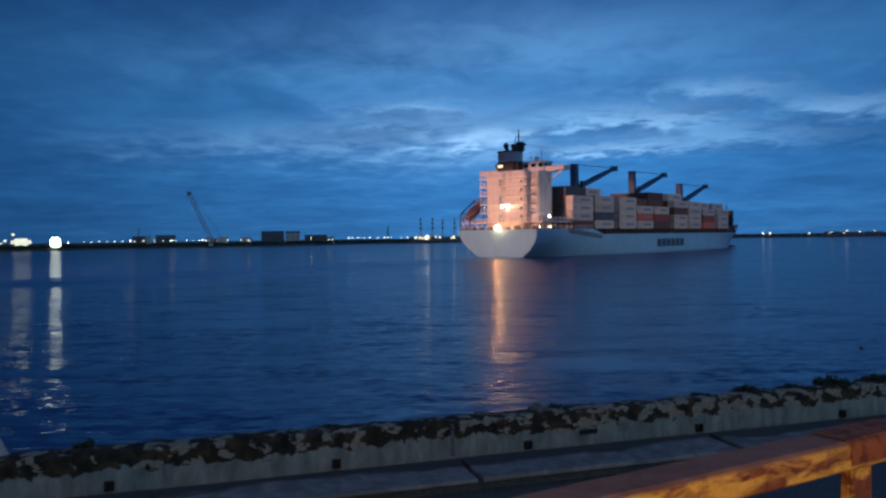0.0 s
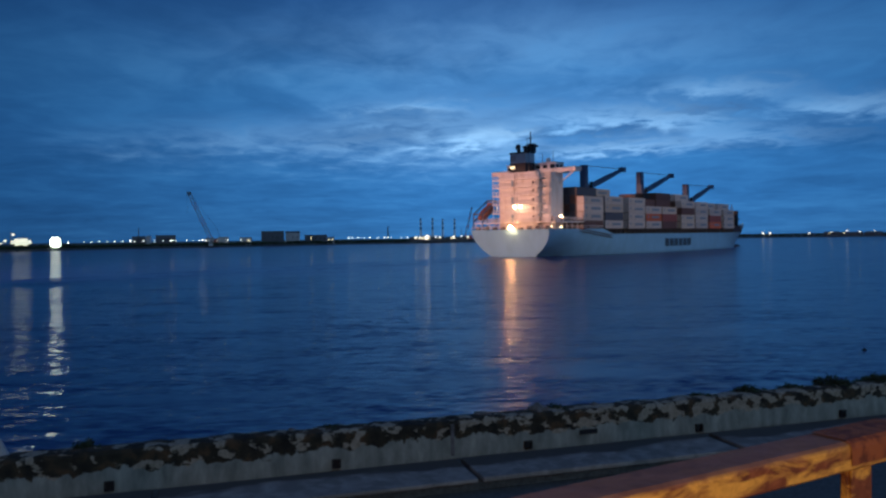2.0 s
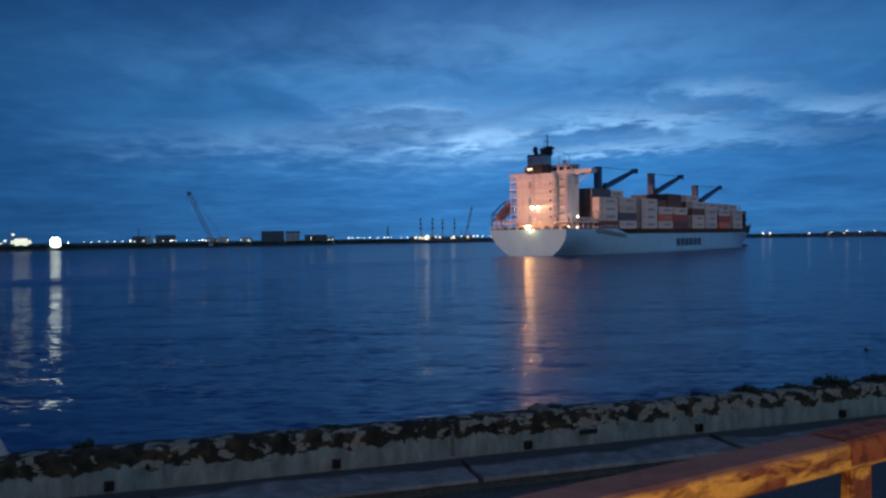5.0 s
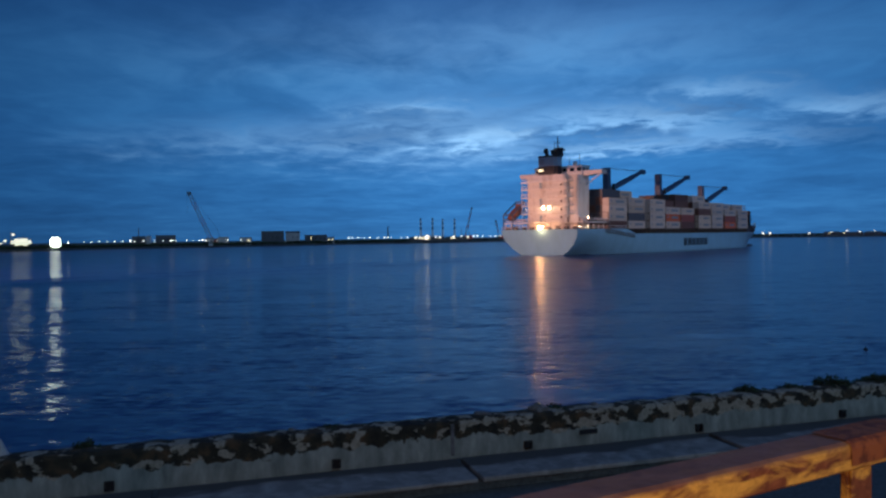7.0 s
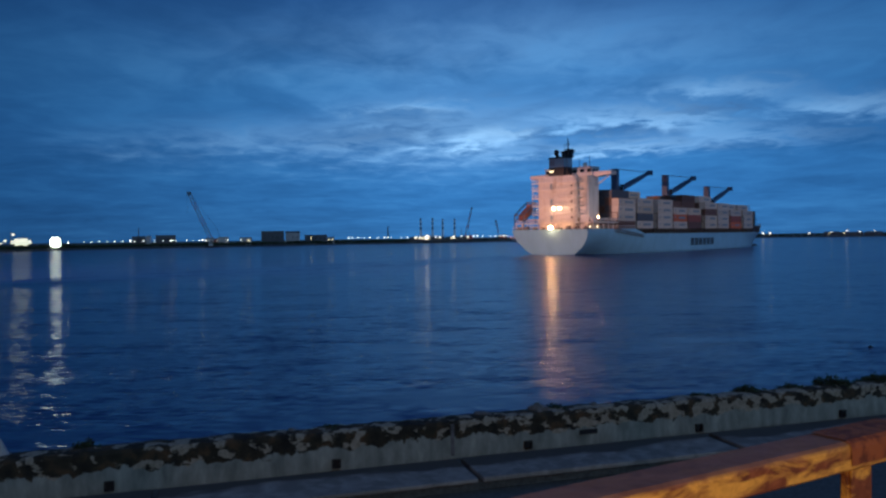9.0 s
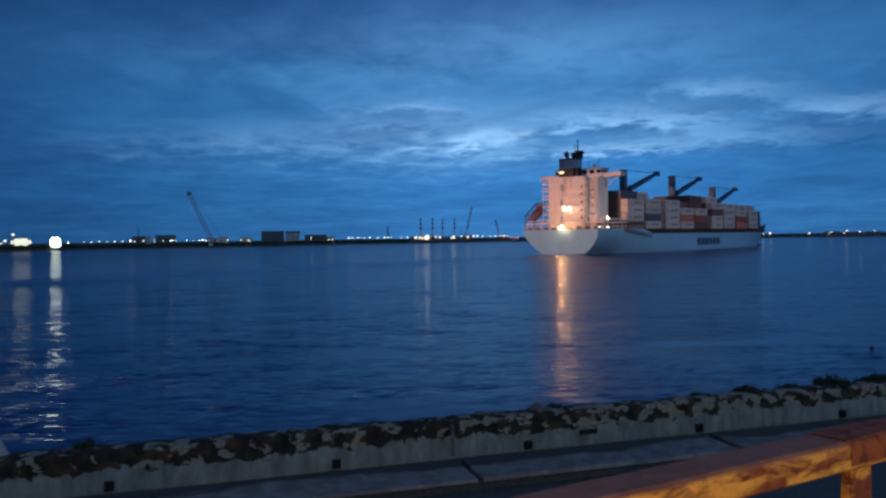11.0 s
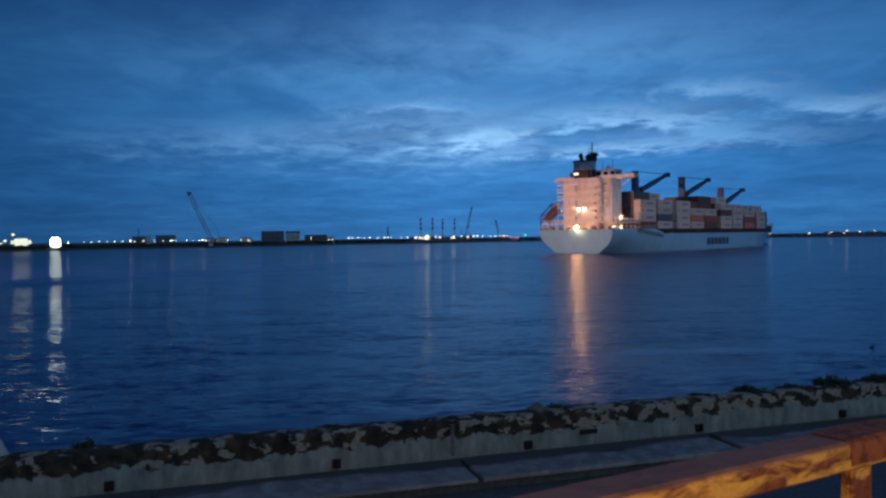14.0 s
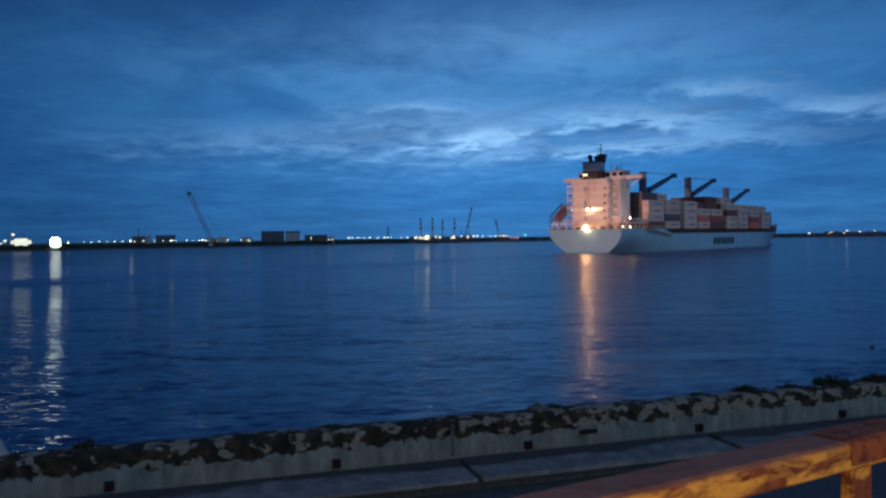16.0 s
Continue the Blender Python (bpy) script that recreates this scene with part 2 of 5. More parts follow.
def wall_material():
    """Pale plaster, its upper half overgrown dark with scraps of old paint left."""
    m = bpy.data.materials.new("mossy_sea_wall_plaster")
    m.use_nodes = True
    N, L = m.node_tree.nodes, m.node_tree.links
    b = N["Principled BSDF"]
    b.inputs["Roughness"].default_value = 0.95
    tc = N.new("ShaderNodeTexCoord").outputs["Object"]
    sep = N.new("ShaderNodeSeparateXYZ")
    L.new(tc, sep.inputs[0])

    def tex(s, d, stretch=(1, 1, 1), r=0.6):
        mp = N.new("ShaderNodeMapping")
        mp.inputs["Scale"].default_value = stretch
        L.new(tc, mp.inputs[0])
        n = N.new("ShaderNodeTexNoise")
        n.inputs["Scale"].default_value, n.inputs["Detail"].default_value, n.inputs["Roughness"].default_value = s, d, r
        L.new(mp.outputs[0], n.inputs["Vector"])
        return n.outputs[0]

    def calc(op, x, y):
        n = N.new("ShaderNodeMath")
        n.operation = op
        for k, v in enumerate((x, y)):
            if isinstance(v, (int, float)):
                n.inputs[k].default_value = v
            else:
                L.new(v, n.inputs[k])
        return n.outputs[0]

    def ramp(v, stops):
        n = N.new("ShaderNodeValToRGB")
        e = n.color_ramp.elements
        while len(e) < len(stops):
            e.new(0.5)
        for el, (p, c) in zip(e, stops):
            el.position, el.color = p, (*c, 1)
        L.new(v, n.inputs[0])
        return n.outputs[0]

    def mix(f, x, y):
        n = N.new("ShaderNodeMix")
        n.data_type = "RGBA"
        for k, v in ((0, f), (6, x), (7, y)):
            if isinstance(v, tuple):
                n.inputs[k].default_value = (*v, 1)
            else:
                L.new(v, n.inputs[k])
        return n.outputs[2]

    plaster = ramp(tex(5, 8, (1, 1, 0.35)), [(0.28, (0.13, 0.155, 0.13)), (0.55, (0.27, 0.30, 0.25)), (0.75, (0.40, 0.42, 0.35))])
    moss = ramp(tex(4, 6), [(0.35, (0.013, 0.012, 0.008)), (0.52, (0.038, 0.032, 0.016)), (0.68, (0.11, 0.062, 0.026))])
    # rounded scraps of paint: few in some lengths, crowded in others
    # more pale on the cap: sky light on the top, put into the colour
    cap = N.new("ShaderNodeMapRange")
    cap.inputs[1].default_value, cap.inputs[2].default_value, cap.inputs[3].default_value, cap.inputs[4].default_value = 0.44, 0.52, 0.0, 0.02
    L.new(sep.outputs[2], cap.inputs[0])
    crowd = calc("ADD", calc("MULTIPLY", calc("SUBTRACT", tex(0.35, 2), 0.5), 0.40), calc("ADD", calc("MULTIPLY", sep.outputs[0], 0.0035), cap.outputs[0]))
    scraps = ramp(calc("ADD", tex(5.2, 6, (0.75, 1, 1.1), 0.54), crowd), [(0.52, (0, 0, 0)), (0.56, (1, 1, 1))])
    paint = ramp(tex(14, 6), [(0.3, (0.21, 0.185, 0.12)), (0.7, (0.42, 0.375, 0.28))])
    edge = calc("ADD", sep.outputs[2], calc("ADD", calc("MULTIPLY", calc("SUBTRACT", tex(0.9, 3), 0.5), 0.30), calc("MULTIPLY", calc("SUBTRACT", tex(5, 3), 0.5), 0.30)))
    band = ramp(edge, [(0.235, (0, 0, 0)), (0.26, (1, 1, 1))])
    col = mix(band, plaster, mix(scraps, moss, paint))
    L.new(col, b.inputs["Base Color"])
    bn = N.new("ShaderNodeBump")
    bn.inputs["Strength"].default_value, bn.inputs["Distance"].default_value = 0.7, 0.03
    L.new(tex(12, 8), bn.inputs["Height"])
    L.new(bn.outputs[0], b.inputs["Normal"])
    return m


def rust_material():
    """Rusted steel with worn yellow paint."""
    m = bpy.data.materials.new("rusted_yellow_paint")
    m.use_nodes = True
    N, L = m.node_tree.nodes, m.node_tree.links
    b = N["Principled BSDF"]
    b.inputs["Roughness"].default_value = 0.75
    tc = N.new("ShaderNodeTexCoord").outputs["Object"]

    def tex(s, d, stretch=(1, 1, 1)):
        mp = N.new("ShaderNodeMapping")
        mp.inputs["Scale"].default_value = stretch
        L.new(tc, mp.inputs[0])
        n = N.new("ShaderNodeTexNoise")
        n.inputs["Scale"].default_value, n.inputs["Detail"].default_value, n.inputs["Roughness"].default_value = s, d, 0.6
        n.inputs["Distortion"].default_value = 0.6
        L.new(mp.outputs[0], n.inputs["Vector"])
        return n.outputs[0]

    def ramp(v, stops):
        n = N.new("ShaderNodeValToRGB")
        e = n.color_ramp.elements
        while len(e) < len(stops):
            e.new(0.5)
        for el, (p, c) in zip(e, stops):
            el.position, el.color = p, (*c, 1)
        L.new(v, n.inputs[0])
        return n.outputs[0]

    rust = ramp(tex(30, 8), [(0.3, (0.09, 0.032, 0.014)), (0.55, (0.20, 0.075, 0.030)), (0.75, (0.31, 0.14, 0.06))])
    paint = ramp(tex(40, 5), [(0.3, (0.55, 0.35, 0.06)), (0.7, (0.78, 0.54, 0.11))])
    mask = ramp(tex(17, 9, (0.38, 1, 1.3)), [(0.45, (0, 0, 0)), (0.58, (1, 1, 1))])
    # the paint is worn off where people lean, on the top
    sep = N.new("ShaderNodeSeparateXYZ")
    L.new(tc, sep.inputs[0])
    wear = N.new("ShaderNodeMapRange")
    wear.inputs[1].default_value, wear.inputs[2].default_value, wear.inputs[3].default_value, wear.inputs[4].default_value = -0.012, -0.003, 1.0, 0.08
    L.new(sep.outputs[2], wear.inputs[0])
    keep = N.new("ShaderNodeMath")
    keep.operation = "MULTIPLY"
    L.new(mask, keep.inputs[0])
    L.new(wear.outputs[0], keep.inputs[1])
    mask = keep.outputs[0]
    # duller brown on the worn top
    top_brown = N.new("ShaderNodeMix")
    top_brown.data_type = "RGBA"
    L.new(wear.outputs[0], top_brown.inputs[0])
    L.new(ramp(tex(12, 6), [(0.3, (0.14, 0.084, 0.056)), (0.7, (0.29, 0.185, 0.13))]), top_brown.inputs[6])
    L.new(rust, top_brown.inputs[7])
    n = N.new("ShaderNodeMix")
    n.data_type = "RGBA"
    for k, v in ((0, mask), (6, top_brown.outputs[2]), (7, paint)):
        L.new(v, n.inputs[k])
    L.new(n.outputs[2], b.inputs["Base Color"])
    bn = N.new("ShaderNodeBump")
    bn.inputs["Strength"].default_value, bn.inputs["Distance"].default_value = 0.6, 0.004
    L.new(tex(26, 8), bn.inputs["Height"])
    L.new(bn.outputs[0], b.inputs["Normal"])
    return m


M_WALL = wall_material()
M_BARE = material("bare_dark_rust", (0.13, 0.045, 0.022), 0.85, vary=0.5, scale=6, stain=(0.26, 0.10, 0.035), stain_amt=0.3, stain_scale=22, bump=0.004, bump_scale=90)
M_RUST = rust_material()


def slab_material():
    """Worn concrete, with a crust of dark damp dirt washed up against the wall."""
    m = material("worn_concrete_slab", (0.28, 0.28, 0.235), 0.9, vary=0.25, scale=0.7, stain=(0.19, 0.195, 0.165), stain_amt=0.2, stain_scale=2.0, bump=0.008, bump_scale=40, per_object=0.12)
    N, L = m.node_tree.nodes, m.node_tree.links
    b = N["Principled BSDF"]
    clean = b.inputs["Base Color"].links[0].from_socket
    tc = N.new("ShaderNodeTexCoord").outputs["Object"]
    sep = N.new("ShaderNodeSeparateXYZ")
    L.new(tc, sep.inputs[0])
    edge = sep.outputs[1]
    for scale, depth, amount in ((0.55, 2, 1.1), (4.0, 6, 0.25)):
        mp = N.new("ShaderNodeMapping")
        mp.inputs["Scale"].default_value = (1, 2.0, 1)
        L.new(tc, mp.inputs[0])
        n = N.new("ShaderNodeTexNoise")
        n.inputs["Scale"].default_value, n.inputs["Detail"].default_value = scale, depth
        L.new(mp.outputs[0], n.inputs["Vector"])
        k = N.new("ShaderNodeMath")
        k.operation = "MULTIPLY_ADD"
        L.new(n.outputs[0], k.inputs[0])
        k.inputs[1].default_value = amount
        L.new(edge, k.inputs[2])
        edge = k.outputs[0]
    r = N.new("ShaderNodeMapRange")
    r.inputs[1].default_value, r.inputs[2].default_value = 0.10, 0.24
    L.new(edge, r.inputs[0])
    mx = N.new("ShaderNodeMix")
    mx.data_type = "RGBA"
    L.new(r.outputs[0], mx.inputs[0])
    L.new(clean, mx.inputs[6])
    mx.inputs[7].default_value = (0.080, 0.080, 0.066, 1)
    L.new(mx.outputs[2], b.inputs["Base Color"])
    return m


M_SLAB = slab_material()
M_STONE = material("weathered_stone", (0.16, 0.15, 0.13), 0.95, vary=0.4, scale=4, bump=0.02, bump_scale=25)
M_PALE = material("flaking_white_paint", (0.40, 0.42, 0.39), 0.7, vary=0.15, scale=2)
M_CHIMNEY = material("white_chimney_paint", (0.85, 0.84, 0.82), 0.7, vary=0.05, scale=0.05)
# near-black of the wall bracket, and of the shade inside drain openings
M_HOLE = material("bracket_and_hole_black", (0.008, 0.008, 0.008), 0.6, vary=0.2)

G_STERN = glowing("stern_lamp_glow", (1.0, 0.46, 0.18), 210)
G_SIDE = glowing("side_lamp_glow", (1.0, 0.55, 0.30), 170)
G_DECK = glowing("deck_lamp_glow", (1.0, 0.64, 0.38), 26)
G_WINDOW = glowing("lit_window_glow", (1.0, 0.85, 0.45), 1.8)
G_WHITE = glowing("white_lamp_glow", (0.97, 1.0, 0.88), 3.0)
G_FLOOD = glowing("floodlight_glow", (0.88, 1.0, 0.82), 4.6)
G_FLOOD_DIM = glowing("far_floodlight_glow", (0.98, 1.0, 0.70), 1.2)
G_WARM = glowing("warm_lamp_glow", (1.0, 0.90, 0.70), 2.0)
G_RED = glowing("red_lamp_glow", (1.0, 0.30, 0.18), 1.5)
G_FAR = glowing("far_lamp_glow", (1.0, 0.95, 0.82), 1.3)
G_GREEN = glowing("green_lamp_glow", (0.10, 1.0, 0.45), 1.2)


# ---- mesh helpers ----
def box(bm, x0, x1, y0, y1, z0, z1, mat=0):
    v = [bm.verts.new((x, y, z)) for z in (z0, z1) for y in (y0, y1) for x in (x0, x1)]
    fs = [bm.faces.new([v[i] for i in q]) for q in ((0, 2, 3, 1), (4, 5, 7, 6), (0, 1, 5, 4), (2, 6, 7, 3), (0, 4, 6, 2), (1, 3, 7, 5))]
    for f in fs:
        f.material_index = mat
    return fs


def rod(bm, a, b, r, seg=6, r2=None, mat=0):
    a, b = Vector(a), Vector(b)
    q = (b - a).to_track_quat("Z", "Y")
    r2 = r if r2 is None else r2
    rings = []
    for p, rr in ((a, r), (b, r2)):
        rings.append([bm.verts.new(p + q @ Vector((rr * math.cos(2 * math.pi * i / seg), rr * math.sin(2 * math.pi * i / seg), 0))) for i in range(seg)])
    fs = [bm.faces.new((rings[0][i], rings[0][(i + 1) % seg], rings[1][(i + 1) % seg], rings[1][i])) for i in range(seg)]
    fs += [bm.faces.new(rings[0][::-1]), bm.faces.new(rings[1])]
    for f in fs:
        f.material_index = mat
    return fs


def ball(bm, c, r, seg=8, sq=(1, 1, 1)):
    bmesh.ops.create_uvsphere(bm, u_segments=seg, v_segments=max(4, seg // 2), radius=r, matrix=Matrix.Translation(c) @ Matrix.Diagonal((*sq, 1)))


def mesh_of(name, bm, *mats, smooth=False):
    bmesh.ops.recalc_face_normals(bm, faces=bm.faces)
    me = bpy.data.meshes.new(name)
    bm.to_mesh(me)
    bm.free()
    for m in mats:
        me.materials.append(m)
    if smooth:
        me.polygons.foreach_set("use_smooth", [True] * len(me.polygons))
    return me


def part(name, bm, mat, parent=None, label="", smooth=False):
    mats = mat if isinstance(mat, (tuple, list)) else (mat,)
    ob = new(name, mesh_of(name, bm, *mats, smooth=smooth))
    ob.parent = parent
    if label:
        ob["label"] = label
    return ob


def shared(name, me, parent, loc=(0, 0, 0), rz=0.0):
    ob = new(name, me)
    ob.parent = parent
    ob.location = loc
    ob.rotation_euler = (0, 0, rz)
    return ob


def thing(name, label, category, loc=(0, 0, 0), rz=0.0, group="", kind=""):
    ob = new(name)
    ob.location, ob.rotation_euler = loc, (0, 0, radians(rz))
    return tagged(ob, label, category, group, kind)


def sheet(name, pts, z, mat, label, category):
    bm = bmesh.new()
    bm.faces.new([bm.verts.new((x, y, z)) for x, y in pts])
    return tagged(part(name, bm, mat), label, category, kind="structure")


# ---- water ----
water = sheet("water", [(-4500, -4500), (4500, -4500), (4500, 4500), (-4500, 4500)], 0.0, M_WATER, "dark blue rippled harbour water at dusk", "water")


def wake():
    """Two long low swells left along the ship's track."""
    d, n = Vector((0.650, 0.760, 0)), Vector((0.760, -0.650, 0))
    at = Vector((15.4, 226.0, 0))
    rnd = random.Random(3)
    bm = bmesh.new()
    for off, hgt, wid in ((-7.0, 0.55, 3.6), (0.5, 0.40, 4.2), (7.0, 0.60, 3.4)):
        prev = None
        for k in range(90):
            s = -230 + k * 3.2
            lift = hgt * (0.5 + 0.5 * noise.noise((s * 0.12, off, 0))) * (0.25 + 0.75 * k / 90)
            w = wid * (1 + 0.3 * noise.noise((s * 0.07, off, 5)))
            c = at + d * s + n * (off + 1.6 * noise.noise((s * 0.05, off, 9)))
            ring = [bm.verts.new(c + n * (w * u) + Vector((0, 0, 0.012 + lift * (1 - u * u) ** 2 - (0.03 if abs(u) > 0.95 else 0)))) for u in (-1, -0.6, -0.25, 0, 0.25, 0.6, 1)]
            if prev:
                for i in range(6):
                    bm.faces.new((prev[i], prev[i + 1], ring[i + 1], ring[i]))
            prev = ring
    ob = part("wake", bm, M_WATER, smooth=True)
    tagged(ob, "long low swells of wake on dark water", "water", kind="structure")


wake()

# ---- far shore ----
SHORE = [(-420, 60), (-330, 400), (-305, 530), (-274, 640), (-197, 700), (-109, 810), (-24, 840), (113, 930), (270, 1000), (420, 1030), (560, 965), (900, 900), (1500, 700)]
LAND = 1.7


def shore_at(k, back=0.0):
    """The place on the shore at bearing k (x over y), that far behind the water's edge."""
    for (x0, y0), (x1, y1) in zip(SHORE, SHORE[1:]):
        u = (k * y0 - x0) / ((x1 - x0) - k * (y1 - y0))
        y = y0 + u * (y1 - y0)
        if 0 <= u <= 1 and y > 50:
            d = y + back
            return k * d, d
    return k * 1000, 1000.0


def shore():
    rnd = random.Random(8)
    pts = []
    for (x0, y0), (x1, y1) in zip(SHORE, SHORE[1:]):
        n = max(1, int(math.hypot(x1 - x0, y1 - y0) / 12))
        pts += [(x0 + (x1 - x0) * i / n + rnd.uniform(-1, 1), y0 + (y1 - y0) * i / n + rnd.uniform(-1, 1)) for i in range(n)]
    bm = bmesh.new()
    top = [bm.verts.new((x - 3, y + 4, LAND)) for x, y in pts]
    mid = [bm.verts.new((x - 1, y + 1.5, rnd.uniform(0.5, 1.3))) for x, y in pts]
    toe = [bm.verts.new((x, y, -0.6)) for x, y in pts]
    back = [bm.verts.new((3500, 700, LAND)), bm.verts.new((3500, 3800, LAND)), bm.verts.new((-3500, 3800, LAND)), bm.verts.new((-3500, 60, LAND))]
    bm.faces.new(top + back)
    for i in range(len(pts) - 1):
        bm.faces.new((toe[i], toe[i + 1], mid[i + 1], mid[i]))
        bm.faces.new((mid[i], mid[i + 1], top[i + 1], top[i]))
    tagged(part("ground", bm, M_SHORE), "low dark harbour shore with a stone bank", "ground", kind="structure")
    bm = bmesh.new()
    for x, y in pts:
        if -340 < x < 640 and y > 350:
            for _ in range(4):
                r = rnd.uniform(0.35, 0.9)
                m = pose(x + rnd.uniform(-5, 5), y + rnd.uniform(-1.0, 3.0), rnd.uniform(0.0, 1.0), rnd.uniform(0, 90), rnd.uniform(0, 90), rnd.uniform(0, 90)) @ Matrix.Diagonal((r * 1.4, r, r * 0.8, 1))
                bmesh.ops.create_icosphere(bm, subdivisions=1, radius=1, matrix=m)
    tagged(part("bank_stones", bm, M_RIPRAP), "dark rough stones along the far bank", "stones", kind="stuff")


shore()


def quay_lamp(k, back, height, glow, r=0.45, label="small white lamp on a thin post on the far quay"):
    x, y = shore_at(k, back)
    t = thing("quay_lamp", label, "lamp", (x, y, LAND), group="lamps along the far shore")
    bm = bmesh.new()
    rod(bm, (0, 0, -0.3), (0, 0, height), 0.09, 5, 0.06)
    rod(bm, (0, 0, -0.1), (0, 0, 0.25), 0.2, 6)
    part("post", bm, M_STEEL, t)
    bm = bmesh.new()
    ball(bm, (0, -0.1, height), r * 0.95, 8, (1, 0.7, 0.75))
    part("lamp_head", bm, glow, t, smooth=True)
    return t


def shore_lamps():
    for k in (-0.466, -0.457, -0.446, -0.436, -0.426, -0.416, -0.401, -0.389, -0.375, -0.363, -0.350, -0.346, -0.333, -0.324, -0.317, -0.308, -0.293, -0.280, -0.262):
        quay_lamp(k, 12, 4.7, G_WHITE, 0.50)
    for k in (-0.406, -0.353, -0.312):
        quay_lamp(k, 14, 5.0, G_WHITE, 0.85)
    for k in (-0.122, -0.117, -0.110, -0.102, -0.095, -0.084, -0.076, -0.071, -0.067, -0.054, -0.046):
        quay_lamp(k, 14, 5.2, G_WHITE, 0.75)
    for k in (0.024, 0.040, 0.045, 0.052, 0.062, 0.068, 0.074, 0.079, 0.083):
        quay_lamp(k, 25, 5.3, G_WHITE, 0.75)
    for k, r in ((0.032, 1.3), (-0.035, 1.3), (-0.004, 1.1), (-0.009, 1.1), (0.014, 1.6)):
        quay_lamp(k, 6, 4.8, G_WARM, r, "bright warm lamp on a post on the far quay")
    for k in (0.088, 0.093, 0.097):
        quay_lamp(k, 8, 3.0, G_RED, 1.0, "reddish lamp on a post on the far quay")
    quay_lamp(0.107, 20, 6.0, G_GREEN, 1.4, "green harbour light on a post")
    for k, r in ((0.416, 1.6), (0.425, 1.6)):
        quay_lamp(k, 8, 4.0, G_WARM, r, "bright warm lamp on a post on the far quay")
    quay_lamp(0.476, 8, 3.6, G_FAR, 1.3, "bright white lamp on a post on the far quay")
    for k, h, r in ((0.505, 4.6, 1.0), (0.525, 6.2, 1.6), (0.542, 5.0, 1.3), (0.561, 5.2, 1.0)):
        quay_lamp(k, 18, h, G_FAR, r)


shore_lamps()


def floodlight_bank(k, back, width, rows, height, glow):
    """A lattice frame that carries rows of floodlight heads."""
    x, y = shore_at(k, back)
    t = thing("floodlight_bank", "glaring white floodlights on a steel frame by the water", "floodlight", (x, y, LAND), math.degrees(math.atan2(-x, y)) , group="floodlights on the far quay")
    for s in (-width / 2, width / 2):
        bm = bmesh.new()
        rod(bm, (s, 0.3, -0.3), (s, 0.3, height + 1.2), 0.12, 6)
        part("upright", bm, M_STEEL, t)
    for r in range(rows):
        z = height - r * 1.3
        bm = bmesh.new()
        rod(bm, (-width / 2, 0.3, z), (width / 2, 0.3, z), 0.08, 5)
        part("crossbar", bm, M_STEEL, t)
        n = max(2, int(width / 1.1))
        for i in range(n):
            s = -width / 2 + (i + 0.5) * width / n
            if (2 * s / width) ** 2 + ((r - (rows - 1) / 2) / (rows * 0.5)) ** 2 > 1.05:
                continue
            bm = bmesh.new()
            rod(bm, (s, 0.28, z), (s, -0.15, z - 0.06), 0.36, 10, 0.6)
            h = part("lamp_housing", bm, M_STEEL, t)
            bm = bmesh.new()
            rod(bm, (s, -0.16, z - 0.06), (s, -0.24, z - 0.07), 0.6, 12)
            part("lens", bm, glow, h)


# extra glowing heads spread each bank to the size of its lamps' glare
floodlight_bank(-0.548, 8, 13.0, 4, 7.2, G_FLOOD_DIM)
floodlight_bank(-0.5035, 4, 7.4, 6, 8.0, G_FLOOD)
quay_lamp(-0.558, 14, 10.6, G_FLOOD_DIM, 1.2)
quay_lamp(-0.569, 14, 6.2, G_FLOOD_DIM, 1.2)
quay_lamp(-0.574, 14, 4.5, G_FLOOD_DIM, 0.7)
quay_lamp(-0.487, 14, 4.2, G_WHITE, 0.8)


def shed(name, k, back, width, depth, height, mat, label, roof="flat", lit=0, doors=2):
    x, y = shore_at(k, back)
    t = thing(name, label, "building", (x, y, LAND), math.degrees(math.atan2(-x, y)))
    w = width / 2
    bm = bmesh.new()
    box(bm, -w, w, 0, depth, -0.3, height)
    part("wall", bm, mat, t)
    bm = bmesh.new()
    if roof == "gable":
        v = [bm.verts.new(p) for p in ((-w - 0.4, -0.4, height), (w + 0.4, -0.4, height), (w + 0.4, depth + 0.4, height), (-w - 0.4, depth + 0.4, height), (-w - 0.4, depth / 2, height + depth * 0.16), (w + 0.4, depth / 2, height + depth * 0.16))]
        for q in ((0, 1, 5, 4), (2, 3, 4, 5), (0, 4, 3), (1, 2, 5), (0, 3, 2, 1)):
            bm.faces.new([v[i] for i in q])
    else:
        box(bm, -w - 0.25, w + 0.25, -0.25, depth + 0.25, height, height + 0.4)
    part("roof", bm, M_SHED, t)
    n = max(2, int(width / 4))
    for i in range(n):
        s = -w + (i + 0.5) * width / n
        bm = bmesh.new()
        if i < doors:
            box(bm, s - 1.1, s + 1.1, -0.06, 0.02, 0, min(3.0, height * 0.7))
            part("door", bm, M_STEEL, t)
        else:
            box(bm, s - 0.6, s + 0.6, -0.06, 0.02, height * 0.55, height * 0.55 + 1.1)
            part("window", bm, G_WINDOW if i < doors + lit else M_GLASS, t)
    return t


